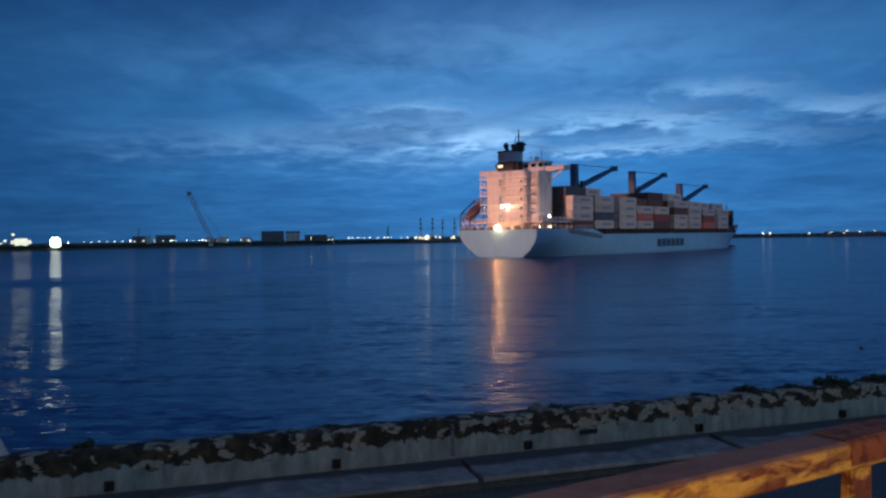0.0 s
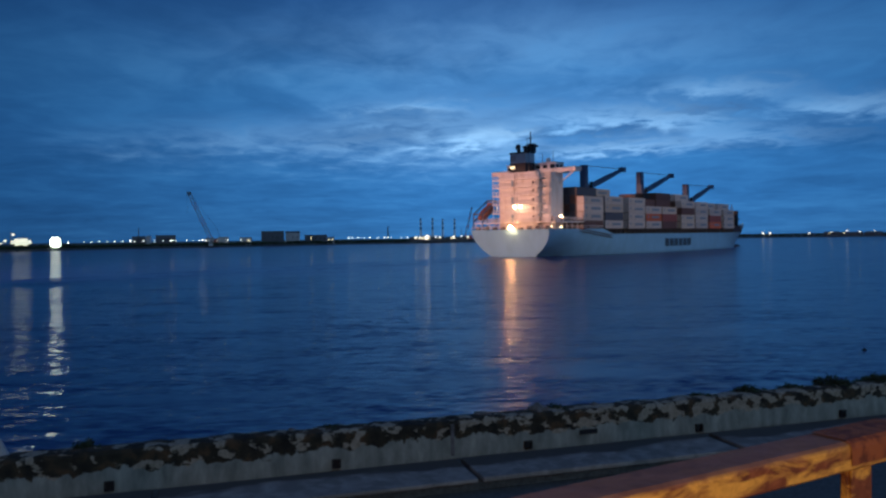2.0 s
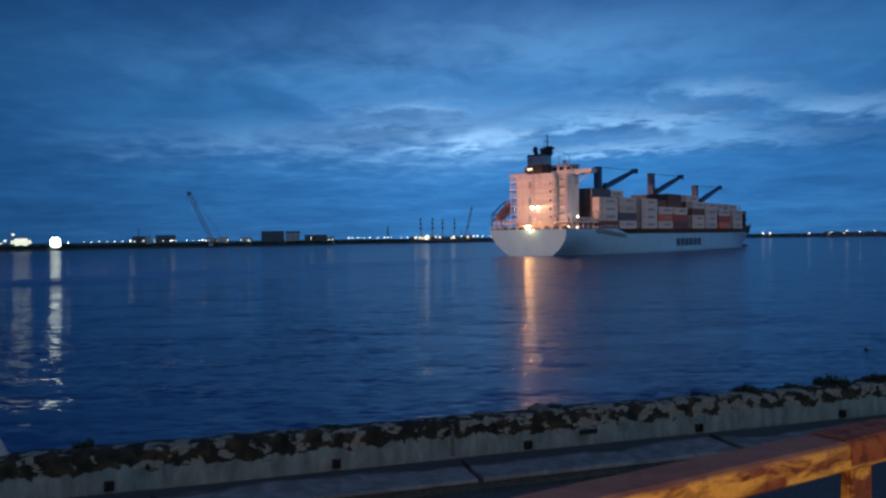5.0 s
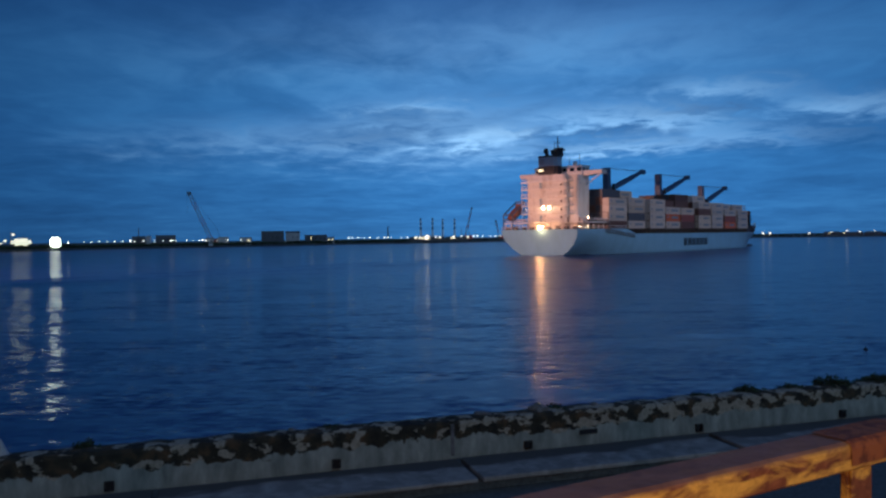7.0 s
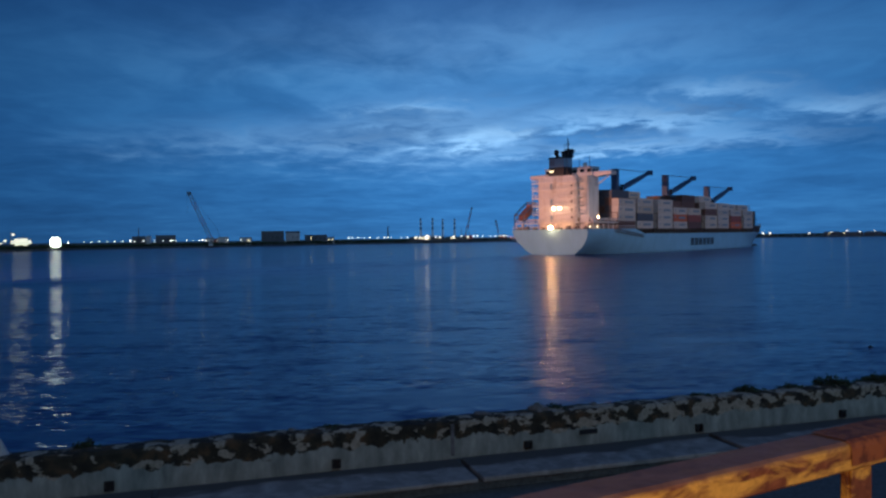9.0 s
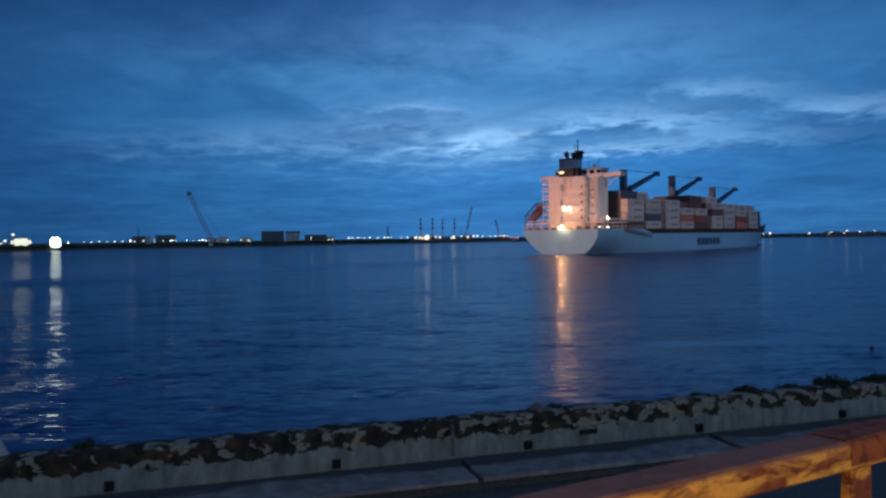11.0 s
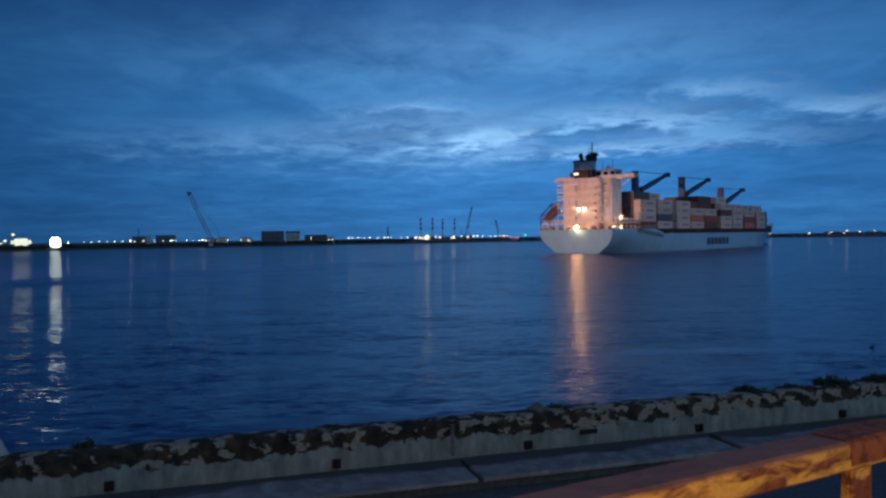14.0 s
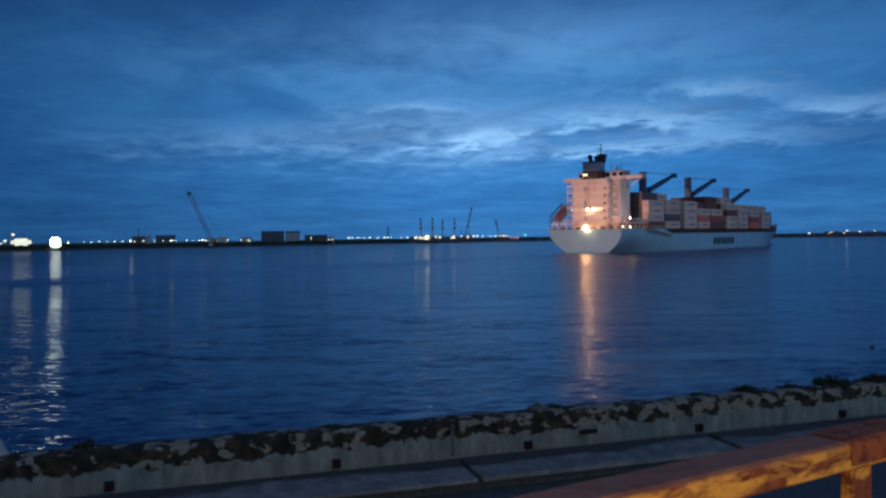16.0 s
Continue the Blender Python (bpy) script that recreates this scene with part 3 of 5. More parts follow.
def shore_buildings():
    shed("watch_house", -0.395, 25, 11.0, 9, 8.6, M_SHED, "dark flat-roofed house with a tall pole")
    shed("shed", -0.360, 30, 17.0, 10, 9.4, M_SHED, "long low dark harbour shed", doors=1)
    shed("warehouse", -0.221, 20, 22.0, 20, 12.6, M_SHED, "dark block-shaped warehouse behind the far quay")
    shed("shed", -0.195, 40, 14.5, 10, 11.5, M_SHEDLIGHT, "pale harbour shed with a pitched roof", "gable", doors=1)
    shed("shed", -0.165, 16, 23.0, 12, 8.6, M_SHED, "long low dark harbour shed", lit=1, doors=1)
    shed("shed", -0.303, 14, 7.0, 6, 6.5, M_SHEDLIGHT, "small pale harbour hut", doors=1)
    shed("shed", -0.285, 14, 9.0, 6, 7.2, M_SHEDLIGHT, "small pale harbour hut", doors=1)
    shed("shed", -0.256, 14, 11.0, 6, 6.6, M_SHEDLIGHT, "small pale harbour hut", doors=1, lit=1)
    shed("shed", -0.146, 8, 8.0, 6, 6.2, M_SHEDLIGHT, "small pale hut with lit front", doors=0, lit=3)
    shed("shed", 0.505, 40, 18, 12, 3.4, M_SHED, "long low dark harbour shed", "gable", lit=1, doors=1)
    shed("shed", 0.530, 45, 28, 12, 4.2, M_SHED, "long low dark harbour shed", lit=1, doors=1)
    shed("shed", 0.560, 45, 20, 10, 3.2, M_SHED, "long low dark harbour shed", "gable", doors=1)
    shed("shed", -0.020, 30, 40, 12, 5.0, M_SHED, "low jetty building below the power station", lit=4, doors=1)
    shed("shed", 0.018, 40, 26, 10, 4.8, M_SHED, "low jetty building below the power station", lit=2, doors=1)
    # tank beside the house
    x, y = shore_at(-0.3825, 20)
    t = thing("storage_tank", "pale upright storage tank", "tank", (x, y, LAND))
    bm = bmesh.new()
    rod(bm, (0, 0, -0.2), (0, 0, 8.8), 2.3, 16)
    part("shell", bm, M_SHEDLIGHT, t)
    bm = bmesh.new()
    rod(bm, (0, 0, 8.8), (0, 0, 9.6), 2.4, 16, 0.4)
    part("lid", bm, M_SHEDLIGHT, t)
    # poles
    for k, back, h, r in ((-0.395, 24, 15.8, 0.5), (-0.0712, 60, 17.5, 1.0), (0.0242, 30, 14.0, 0.35), (0.042, 30, 11.5, 0.3), (-0.562, 10, 13.0, 0.25), (-0.545, 12, 10.0, 0.25)):
        x, y = shore_at(k, back)
        t = thing("pole", "thin dark steel pole on the far shore", "pole", (x, y, LAND), group="poles on the far shore")
        bm = bmesh.new()
        rod(bm, (0, 0, -0.3), (0, 0, h), r, 7, r * 0.6)
        part("shaft", bm, M_STEEL, t)
        bm = bmesh.new()
        rod(bm, (0, 0, h), (0, 0, h + 0.3), r * 1.4, 7)
        part("cap", bm, M_STEEL, t)


shore_buildings()


def power_station():
    d = 1500.0
    for k, top in ((-0.0286, 42.0), (-0.0132, 43.0), (0.0, 40.5), (0.0154, 40.0)):
        t = thing("chimney", "tall thin chimney with red and white bands", "chimney", (k * d, d, LAND), group="power station chimneys")
        z, i = 0.0, 0
        cuts = [0, 20, 24.5, 29, 33.5, 37.5, top]
        for z0, z1 in zip(cuts, cuts[1:]):
            bm = bmesh.new()
            rod(bm, (0, 0, z0), (0, 0, z1), 1.9 - z0 * 0.012, 10, 1.9 - z1 * 0.012)
            part("band", bm, (M_CHIMNEY, M_STEEL)[i % 2], t)
            i += 1
    x, y = shore_at(-0.0212, 4)
    t = thing("lit_loading_frame", "loading frame on the jetty crowded with bright lamps", "structure", (x, y, LAND))
    rnd = random.Random(31)
    for i in range(16):
        bm = bmesh.new()
        ball(bm, (rnd.gauss(0, 2.9), 0.2, 3.0 + abs(rnd.gauss(0, 2.2))), rnd.uniform(0.5, 0.95), 8)
        part("lamp_head", bm, G_WARM, t, smooth=True)
    for s in (-5.6, 5.6):
        bm = bmesh.new()
        rod(bm, (s, 0.6, -0.4), (s, 0.6, 5.4), 0.3, 6)
        part("upright", bm, M_STEEL, t)
    bm = bmesh.new()
    box(bm, -5.6, 5.6, 0.4, 0.9, 4.4, 6.6)
    part("gantry", bm, M_SHEDLIGHT, t)


power_station()


def jetty():
    x, y = shore_at(-0.008, -10)
    t = thing("jetty", "low dark jetty on piles below the power station", "jetty", (x, y, 0))
    bm = bmesh.new()
    box(bm, -24, 24, -3, 16, 1.6, 2.2)
    part("deck", bm, M_CONC, t)
    for i in range(13):
        bm = bmesh.new()
        rod(bm, (-23.5 + i * 3.9, -2.6, -1.5), (-23.5 + i * 3.9, -2.6, 1.7), 0.35, 7)
        part("pile", bm, M_STEEL, t)
    for i in range(7):
        bm = bmesh.new()
        box(bm, -22 + i * 7, -21.2 + i * 7, -3.35, -3.0, 0.6, 2.0)
        part("fender", bm, M_BLACK, t)


jetty()


def workboat(k, off, length, label):
    x, y = shore_at(k, off)
    t = thing("workboat", label, "boat", (x, y, 0), 35)
    h = length / 2
    bm = bmesh.new()
    pts = [(-h, 0.9), (-h * 0.2, 1.0), (h * 0.5, 0.85), (h, 0.05)]
    rows = [[bm.verts.new((px, sg * w * length * 0.13 * f, z)) for z, f in ((-0.5, 0.6), (0.6, 0.9), (1.5, 1.0))] for sg in (-1, 1) for px, w in pts]
    for sg in (0, 4):
        for i in range(3):
            for k2 in range(2):
                bm.faces.new((rows[sg + i][k2], rows[sg + i + 1][k2], rows[sg + i + 1][k2 + 1], rows[sg + i][k2 + 1]))
    for i in range(3):
        bm.faces.new((rows[i][2], rows[i + 1][2], rows[4 + i + 1][2], rows[4 + i][2]))
    bm.faces.new([rows[0][0], rows[0][1], rows[0][2], rows[4][2], rows[4][1], rows[4][0]])
    part("hull", bm, M_STEEL, t)
    bm = bmesh.new()
    box(bm, -h * 0.5, h * 0.1, -length * 0.09, length * 0.09, 1.4, 3.6)
    part("cabin", bm, M_SHEDLIGHT, t)
    bm = bmesh.new()
    rod(bm, (-h * 0.2, 0, 3.6), (-h * 0.2, 0, 6.4), 0.1, 5)
    part("mast", bm, M_STEEL, t)


workboat(0.094, -16, 14, "small workboat moored at the far quay")
workboat(-0.30, -10, 12, "small workboat moored at the far quay")


def lattice(bm, a, b, w0, w1, n, r):
    """A square lattice boom from a to b."""
    a, b = Vector(a), Vector(b)
    q = (b - a).to_track_quat("Z", "Y")
    rings = []
    for i in range(n + 1):
        w = (w0 + (w1 - w0) * i / n) / 2
        c = a.lerp(b, i / n)
        rings.append([c + q @ Vector((sx * w, sy * w, 0)) for sx, sy in ((-1, -1), (1, -1), (1, 1), (-1, 1))])
    for i in range(n):
        for j in range(4):
            rod(bm, rings[i][j], rings[i + 1][j], r, 4)
            rod(bm, rings[i][j], rings[i + 1][(j + 1) % 4], r * 0.7, 3)


def crawler_crane(k, back, reach, tip, w, r, label):
    x, y = shore_at(k, back)
    t = thing("crawler_crane", label, "crane", (x, y, LAND))
    t.scale = (1.95, 1.95, 1.95)
    for s in (-1.6, 1.6):
        bm = bmesh.new()
        box(bm, -3, 3, s - 0.5, s + 0.5, 0, 1.0)
        bmesh.ops.bevel(bm, geom=bm.edges[:], offset=0.25, segments=1, affect="EDGES")
        part("track", bm, M_STEEL, t)
    bm = bmesh.new()
    box(bm, -2.2, 3.4, -1.5, 1.5, 1.0, 3.2)
    part("machine_house", bm, M_REDPAINT, t)
    bm = bmesh.new()
    box(bm, -2.6, -1.2, -1.7, -0.4, 1.2, 3.0)
    part("cab", bm, M_SHED, t)
    cuts = 6
    a, b = Vector((-1.2, 0, 1.6)), Vector((reach, 0, tip))
    for i in range(cuts):
        bm = bmesh.new()
        lattice(bm, a.lerp(b, i / cuts), a.lerp(b, (i + 1) / cuts), w, w, 4, r)
        part("boom_section", bm, (M_REDPAINT, M_BOOM)[i % 2], t)
    bm = bmesh.new()
    box(bm, reach - w * 0.6, reach + w * 0.6, -w * 0.5, w * 0.5, tip - 0.5, tip + 0.7)
    part("boom_head", bm, M_STEEL, t)
    bm = bmesh.new()
    rod(bm, (2.8, 0, 3.2), (1.0, 0, tip * 0.32), r, 4)
    rod(bm, (1.0, 0, tip * 0.32), (reach, 0, tip + 0.5), 0.05, 3)
    rod(bm, (reach - w * 0.7, 0, tip), (reach - w * 0.7, 0, tip * 0.62), 0.05, 3)
    part("cable", bm, M_STEEL, t)


crawler_crane(-0.296, 25, -12.0, 25.0, 1.4, 0.065, "red and white crawler crane with a raised lattice boom")
crawler_crane(0.031, 40, 3.2, 19.5, 0.75, 0.10, "dark crawler crane with a steep lattice boom")
crawler_crane(0.076, 60, -3.4, 12.0, 0.7, 0.09, "small dark crawler crane with a raised boom")


def far_trees():
    """Low scrub and bushes on the shore, as one dark uneven belt of leaf clumps."""
    rnd = random.Random(21)
    ico = bmesh.new()
    bmesh.ops.create_icosphere(ico, subdivisions=1, radius=1)
    ico.verts.ensure_lookup_table()
    unit = [v.co.copy() for v in ico.verts]
    tris = [[v.index for v in f.verts] for f in ico.faces]
    ico.free()
    verts, faces = [], []

    def clump(x, y, z, r):
        m = pose(x, y, z, rnd.uniform(0, 60), rnd.uniform(0, 60), rnd.uniform(0, 90)) @ Matrix.Diagonal((r * 1.5, r, r * 0.85, 1))
        n = len(verts)
        for u in unit:
            p = m @ u
            verts.append(p + Vector(noise.noise_vector(p * 1.7)) * 0.35)
        faces.extend([n + k for k in t] for t in tris)

    for i in range(520):
        x, y = shore_at(rnd.uniform(-0.60, 0.62), rnd.uniform(70, 140))
        h = rnd.uniform(0.5, 1.6)
        for _ in range(3):
            clump(x + rnd.uniform(-3, 3), y + rnd.uniform(-2, 2), LAND + 0.5 + h * rnd.uniform(0.2, 1.0), rnd.uniform(0.8, 1.5))
    # taller bushes on the top of the bank, before the sheds
    for i in range(1500):
        k = rnd.uniform(-0.60, -0.05)
        x, y = shore_at(k, rnd.uniform(6, 11))
        h = max(0.4, 2.1 + 1.3 * noise.noise((k * 60, 0, 0)) + rnd.uniform(-0.4, 0.4))
        for _ in range(2):
            clump(x + rnd.uniform(-1.5, 1.5), y, LAND + h * rnd.uniform(0.2, 1.0), rnd.uniform(0.5, 0.9))
    me = bpy.data.meshes.new("far_scrub")
    me.from_pydata(verts, [], faces)
    me.materials.append(M_LEAF)
    tagged(new("far_scrub", me), "dark low scrub along the far shore", "scrub", kind="stuff")


far_trees()

# ---- near quay ----
WA = radians(17.0)
WALL_AT = Vector((0.10, 11.22, 3.29))
WALL = Matrix.Translation(WALL_AT) @ Matrix.Rotation(WA, 4, "Z")


def sea_wall():
    rnd = random.Random(2)
    bm = bmesh.new()
    n, x0, x1 = 760, -32.0, 44.0
    prof = []
    for i in range(n + 1):
        x = x0 + (x1 - x0) * i / n
        a = noise.noise((x * 1.3, 0, 0)) * 0.025 + noise.noise((x * 6, 3, 0)) * 0.018
        b = noise.noise((x * 2.1, 7, 0)) * 0.03 + noise.noise((x * 7, 5, 0)) * 0.02
        face = [(noise.noise((x * 3, 20 + z * 4, 0)) * 0.012, z) for z in (0.13, 0.25, 0.36)]
        row = [(0.0, -6.0), (0.0, 0.0)] + face + [(0.0, 0.455 + a * 0.6), (0.035, 0.50 + a), (0.17, 0.525 + a), (0.32, 0.51 + b), (0.36, 0.47 + b), (0.36, -6.0)]
        prof.append([bm.verts.new((x, y, z)) for y, z in row])
    for p, q in zip(prof, prof[1:]):
        for k in range(len(p) - 1):
            bm.faces.new((p[k], q[k], q[k + 1], p[k + 1]))
    w = part("wall_sea", bm, M_WALL)
    w.matrix_world = WALL
    tagged(w, "low concrete sea wall with peeling paint and dark moss", "sea wall", kind="structure")
    # joints between the lengths of the wall
    for x in (-8.1, 0.0, 8.6):
        bm = bmesh.new()
        box(bm, x - 0.026, x + 0.026, -0.016, 0.05, 0.0, 0.46)
        part("joint_cover", bm, M_CONC, w)
    # drain openings at the foot, each a short square pipe
    for x in (-4.64, -1.71, 1.19, 4.19, 7.08):
        bm = bmesh.new()
        for y0, y1, z0, z1 in ((-0.05, 0.05, -0.005, 0.01), (-0.05, 0.05, 0.10, 0.115)):
            box(bm, x - 0.06, x + 0.06, y0, y1, z0, z1)
        for s in (-0.06, 0.045):
            box(bm, x + s, x + s + 0.015, -0.05, 0.05, 0.01, 0.10)
        # near-black plug paints the shade inside the pipe
        box(bm, x - 0.045, x + 0.045, -0.012, 0.0, 0.01, 0.10)
        part("drain_spout", bm, M_HOLE, w)
    bm = bmesh.new()
    box(bm, 2.05, 2.35, -0.03, 0.02, 0.13, 0.20)
    part("iron_bracket", bm, M_HOLE, w)


sea_wall()


def walkway():
    bm = bmesh.new()
    box(bm, -260, 320, -1.02, 0.0, -6.0, -0.05)
    p = part("pavement", bm, M_ASPH)
    p.matrix_world = WALL
    tagged(p, "narrow walkway of worn concrete slabs along the sea wall", "pavement", kind="structure")
    rnd = random.Random(4)
    x = -12.27
    while x < 20:
        nx = x + 4.1
        bm = bmesh.new()
        t = [rnd.uniform(-0.008, 0.012) for _ in range(4)]
        y0, y1 = -1.14 + rnd.uniform(-0.02, 0.02), -0.17
        box(bm, x + 0.035, nx - 0.035, y0, y1, -0.055, 0.0)
        bmesh.ops.bevel(bm, geom=bm.edges[:], offset=0.012, segments=1, affect="EDGES")
        for v in bm.verts:
            if v.co.z > -0.03:
                u, w = (v.co.x - x) / 4.1, (v.co.y - y0) / (y1 - y0)
                v.co.z += t[0] * (1 - u) * (1 - w) + t[1] * u * (1 - w) + t[2] * (1 - u) * w + t[3] * u * w
        part("slab", bm, M_SLAB, p)
        x = nx + (0.10 if 3.5 < nx < 4.6 else 0.0)
    bm = bmesh.new()
    box(bm, -260, 320, -60, -1.02, -6.0, -0.19)
    r = part("road", bm, M_ASPH)
    r.matrix_world = WALL
    tagged(r, "dark worn asphalt below the walkway kerb", "road", kind="structure")


walkway()


def on_wall(s, y=0.2, z=0.5):
    return WALL @ Vector((s, y, z))


def stone(s, size, label="rough stone lying on the sea wall", mat=M_STONE, seed=0):
    rnd = random.Random(seed + 50)
    bm = bmesh.new()
    bmesh.ops.create_icosphere(bm, subdivisions=3, radius=1)
    for v in bm.verts:
        f = 1 + 0.35 * noise.noise(v.co * 1.6 + Vector((seed, 0, 0))) + 0.14 * noise.noise(v.co * 5 + Vector((0, seed, 0)))
        v.co = Vector((v.co.x * size[0], v.co.y * size[1], max(-0.02, v.co.z * size[2]))) * f
    ob = part("stone", bm, mat)
    ob.location = on_wall(s)
    tagged(ob, label, "stone", group="stones on the sea wall")


stone(1.45, (0.17, 0.11, 0.11), seed=1)
stone(0.53, (0.15, 0.1, 0.07), seed=2)
stone(2.4, (0.08, 0.07, 0.06), seed=3)
stone(-2.3, (0.07, 0.06, 0.05), seed=4)


def weed(s, width, height, seed):
    """A scrubby tuft: short stems with many small leaves."""
    rnd = random.Random(seed)
    t = thing("weed_tuft", "dark scrubby weeds growing on the sea wall", "plant", on_wall(s, 0.22, 0.47), group="weeds on the sea wall")
    bm, lf = bmesh.new(), bmesh.new()
    for _ in range(int(60 * width)):
        a, rr = rnd.uniform(0, 6.283), rnd.uniform(0, width / 2)
        base = Vector((rr * math.cos(a) * 0.8, rr * math.sin(a) * 0.25, 0))
        tipz = height * rnd.uniform(0.4, 1.0) * (1 - (rr / (width / 2)) ** 2 * 0.6)
        tip = base + Vector((rnd.uniform(-0.1, 0.1), rnd.uniform(-0.06, 0.06), tipz))
        rod(bm, base, tip, 0.006, 3, 0.002)
        for _ in range(26):
            c = base.lerp(tip, rnd.uniform(0.25, 1.05)) + Vector([rnd.uniform(-0.04, 0.04) for _ in range(3)])
            u = Vector([rnd.uniform(-1, 1) for _ in range(3)]).normalized() * rnd.uniform(0.015, 0.035)
            w = u.orthogonal().normalized() * rnd.uniform(0.008, 0.016)
            lf.faces.new([lf.verts.new(p) for p in (c - u, c + w, c + u, c - w)])
    part("stems", bm, M_LEAF, t)
    part("leaves", lf, M_LEAF, t)


weed(7.07, 0.95, 0.20, 1)
weed(5.35, 0.62, 0.14, 2)
weed(-4.93, 0.35, 0.13, 3)
weed(8.1, 1.2, 0.15, 4)
weed(6.2, 0.5, 0.10, 8)
weed(1.75, 0.3, 0.09, 5)
weed(-1.7, 0.3, 0.05, 6)
weed(4.4, 0.5, 0.07, 7)


def white_post():
    t = thing("white_post", "short white-painted stump on the sea wall", "post", on_wall(-5.90, 0.2, 0.50))
    bm = bmesh.new()
    rod(bm, (0, 0, 0), (-0.05, 0.0, 0.22), 0.085, 10, 0.03)
    part("shaft", bm, M_PALE, t)
    bm = bmesh.new()
    rod(bm, (0, 0, -0.02), (0, 0, 0.03), 0.10, 10)
    part("base", bm, M_CONC, t)


white_post()


def railing():
    m = Matrix.Translation((0.349, 1.423, 6.009)) @ Matrix.Rotation(radians(29.1), 4, "Z")
    r = thing("railing", "rusty steel railing with flaking yellow paint", "railing")
    r.matrix_world = m
    bm = bmesh.new()
    n = 60
    rings = []
    for i in range(n + 1):
        x = -2.5 + 5.5 * i / n
        ring = []
        for y, z in ((0.0, -0.060), (0.0, -0.014), (0.004, -0.005), (0.014, 0.0), (0.099, 0.0), (0.109, -0.005), (0.113, -0.014), (0.113, -0.060), (0.105, -0.067), (0.008, -0.067)):
            k = 0.0018
            ring.append(bm.verts.new((x, y + k * noise.noise((x * 9, y * 40, 1)), z + k * noise.noise((x * 9, z * 40, 8)))))
        rings.append(ring)
    for p, q in zip(rings, rings[1:]):
        for j in range(10):
            bm.faces.new((p[j], q[j], q[(j + 1) % 10], p[(j + 1) % 10]))
    bm.faces.new(rings[0])
    bm.faces.new(rings[-1][::-1])
    part("top_rail", bm, M_RUST, r)
    for s in (-1.30, 0.7125, 2.72):
        bm = bmesh.new()
        box(bm, s - 0.045, s + 0.045, 0.012, 0.040, -1.10, -0.066)
        bmesh.ops.bevel(bm, geom=[e for e in bm.edges if abs(e.verts[0].co.z - e.verts[1].co.z) > 0.5], offset=0.007, segments=2, affect="EDGES")
        post = part("post", bm, M_RUST, r)
        # rusted splice plate folded over the rail above the post
        bm = bmesh.new()
        prof = [(-0.003, -0.052), (-0.0035, -0.014), (0.002, -0.003), (0.013, 0.0035), (0.100, 0.0035)]
        rows = []
        for k in range(9):
            x = s - 0.06 + 0.26 * k / 8
            rows.append([bm.verts.new((x + 0.004 * noise.noise((y * 90, z * 90, k * 0.1)), y, z)) for y, z in prof])
        for p, q in zip(rows, rows[1:]):
            for j in range(4):
                bm.faces.new((p[j], q[j], q[j + 1], p[j + 1]))
        part("splice_plate", bm, M_BARE, post, "dark rusted splice plate")
        bm = bmesh.new()
        box(bm, s - 0.08, s + 0.08, -0.03, 0.125, -1.11, -1.095)
        part("base_plate", bm, M_RUST, post)
    bm = bmesh.new()
    box(bm, -4, 4, -7.6, 0.16, -2.9, -1.11)
    p = part("terrace", bm, M_CONC)
    p.matrix_world = m
    tagged(p, "raised concrete terrace that carries the railing", "terrace", kind="structure")


railing()


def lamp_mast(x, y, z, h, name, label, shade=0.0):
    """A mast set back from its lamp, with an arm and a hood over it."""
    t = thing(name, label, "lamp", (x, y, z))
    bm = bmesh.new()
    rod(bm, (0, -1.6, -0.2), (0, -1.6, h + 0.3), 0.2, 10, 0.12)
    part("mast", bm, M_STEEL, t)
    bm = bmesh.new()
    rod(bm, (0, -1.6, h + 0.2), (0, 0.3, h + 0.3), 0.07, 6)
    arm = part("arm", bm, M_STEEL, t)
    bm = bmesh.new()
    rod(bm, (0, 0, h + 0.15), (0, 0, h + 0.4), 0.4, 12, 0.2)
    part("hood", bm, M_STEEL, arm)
    # plate added to keep the spot's light off the funnel and crane tops
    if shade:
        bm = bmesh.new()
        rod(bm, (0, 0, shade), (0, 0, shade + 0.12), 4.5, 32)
        part("shade", bm, M_STEEL, arm, "unseen plate added to cut off the spot's upper light")


lamp_mast(0.2, -2.0, 4.899, 1.90, "promenade_lamp_post", "steel lamp post with a sodium lamp behind the terrace")
# masts added for the two unseen spots turned on the ship
lamp_mast(-190.0, 95.0, LAND, 24.2, "unseen_spot_mast", "unseen mast added to hold a spot turned on the ship", 25.03 - LAND)
lamp_mast(210.0, 62.0, 3.13, 19.8, "unseen_spot_mast", "unseen mast added to hold a spot turned on the ship", 22.06 - 3.13)


def float_marker():
    t = thing("buoy", "small dark float drifting on the water", "buoy")
    bm = bmesh.new()
    ball(bm, (0, 0, 0.04), 0.13, 12, (1, 1, 0.9))
    part("body", bm, M_STEEL, t, smooth=True)
    bm = bmesh.new()
    rod(bm, (0, 0, 0.13), (0, 0, 0.19), 0.03, 8)
    part("eye", bm, M_BLACK, t)
    return t


buoy = float_marker()

# ---- the ship (x forward, y to port, z up from the waterline) ----
ship = thing("container_ship", "pale blue container ship under way with stacked containers and lit stern", "ship")
B2 = 15.1
LOA = 195.0


def deck_z(x):
    return 8.45 if x < 31 else (8.45 - 1.75 * (x - 31) / 7 if x < 38 else (6.7 if x < 158 else 6.7 + 3.2 * min(1, (x - 158) / 6)))


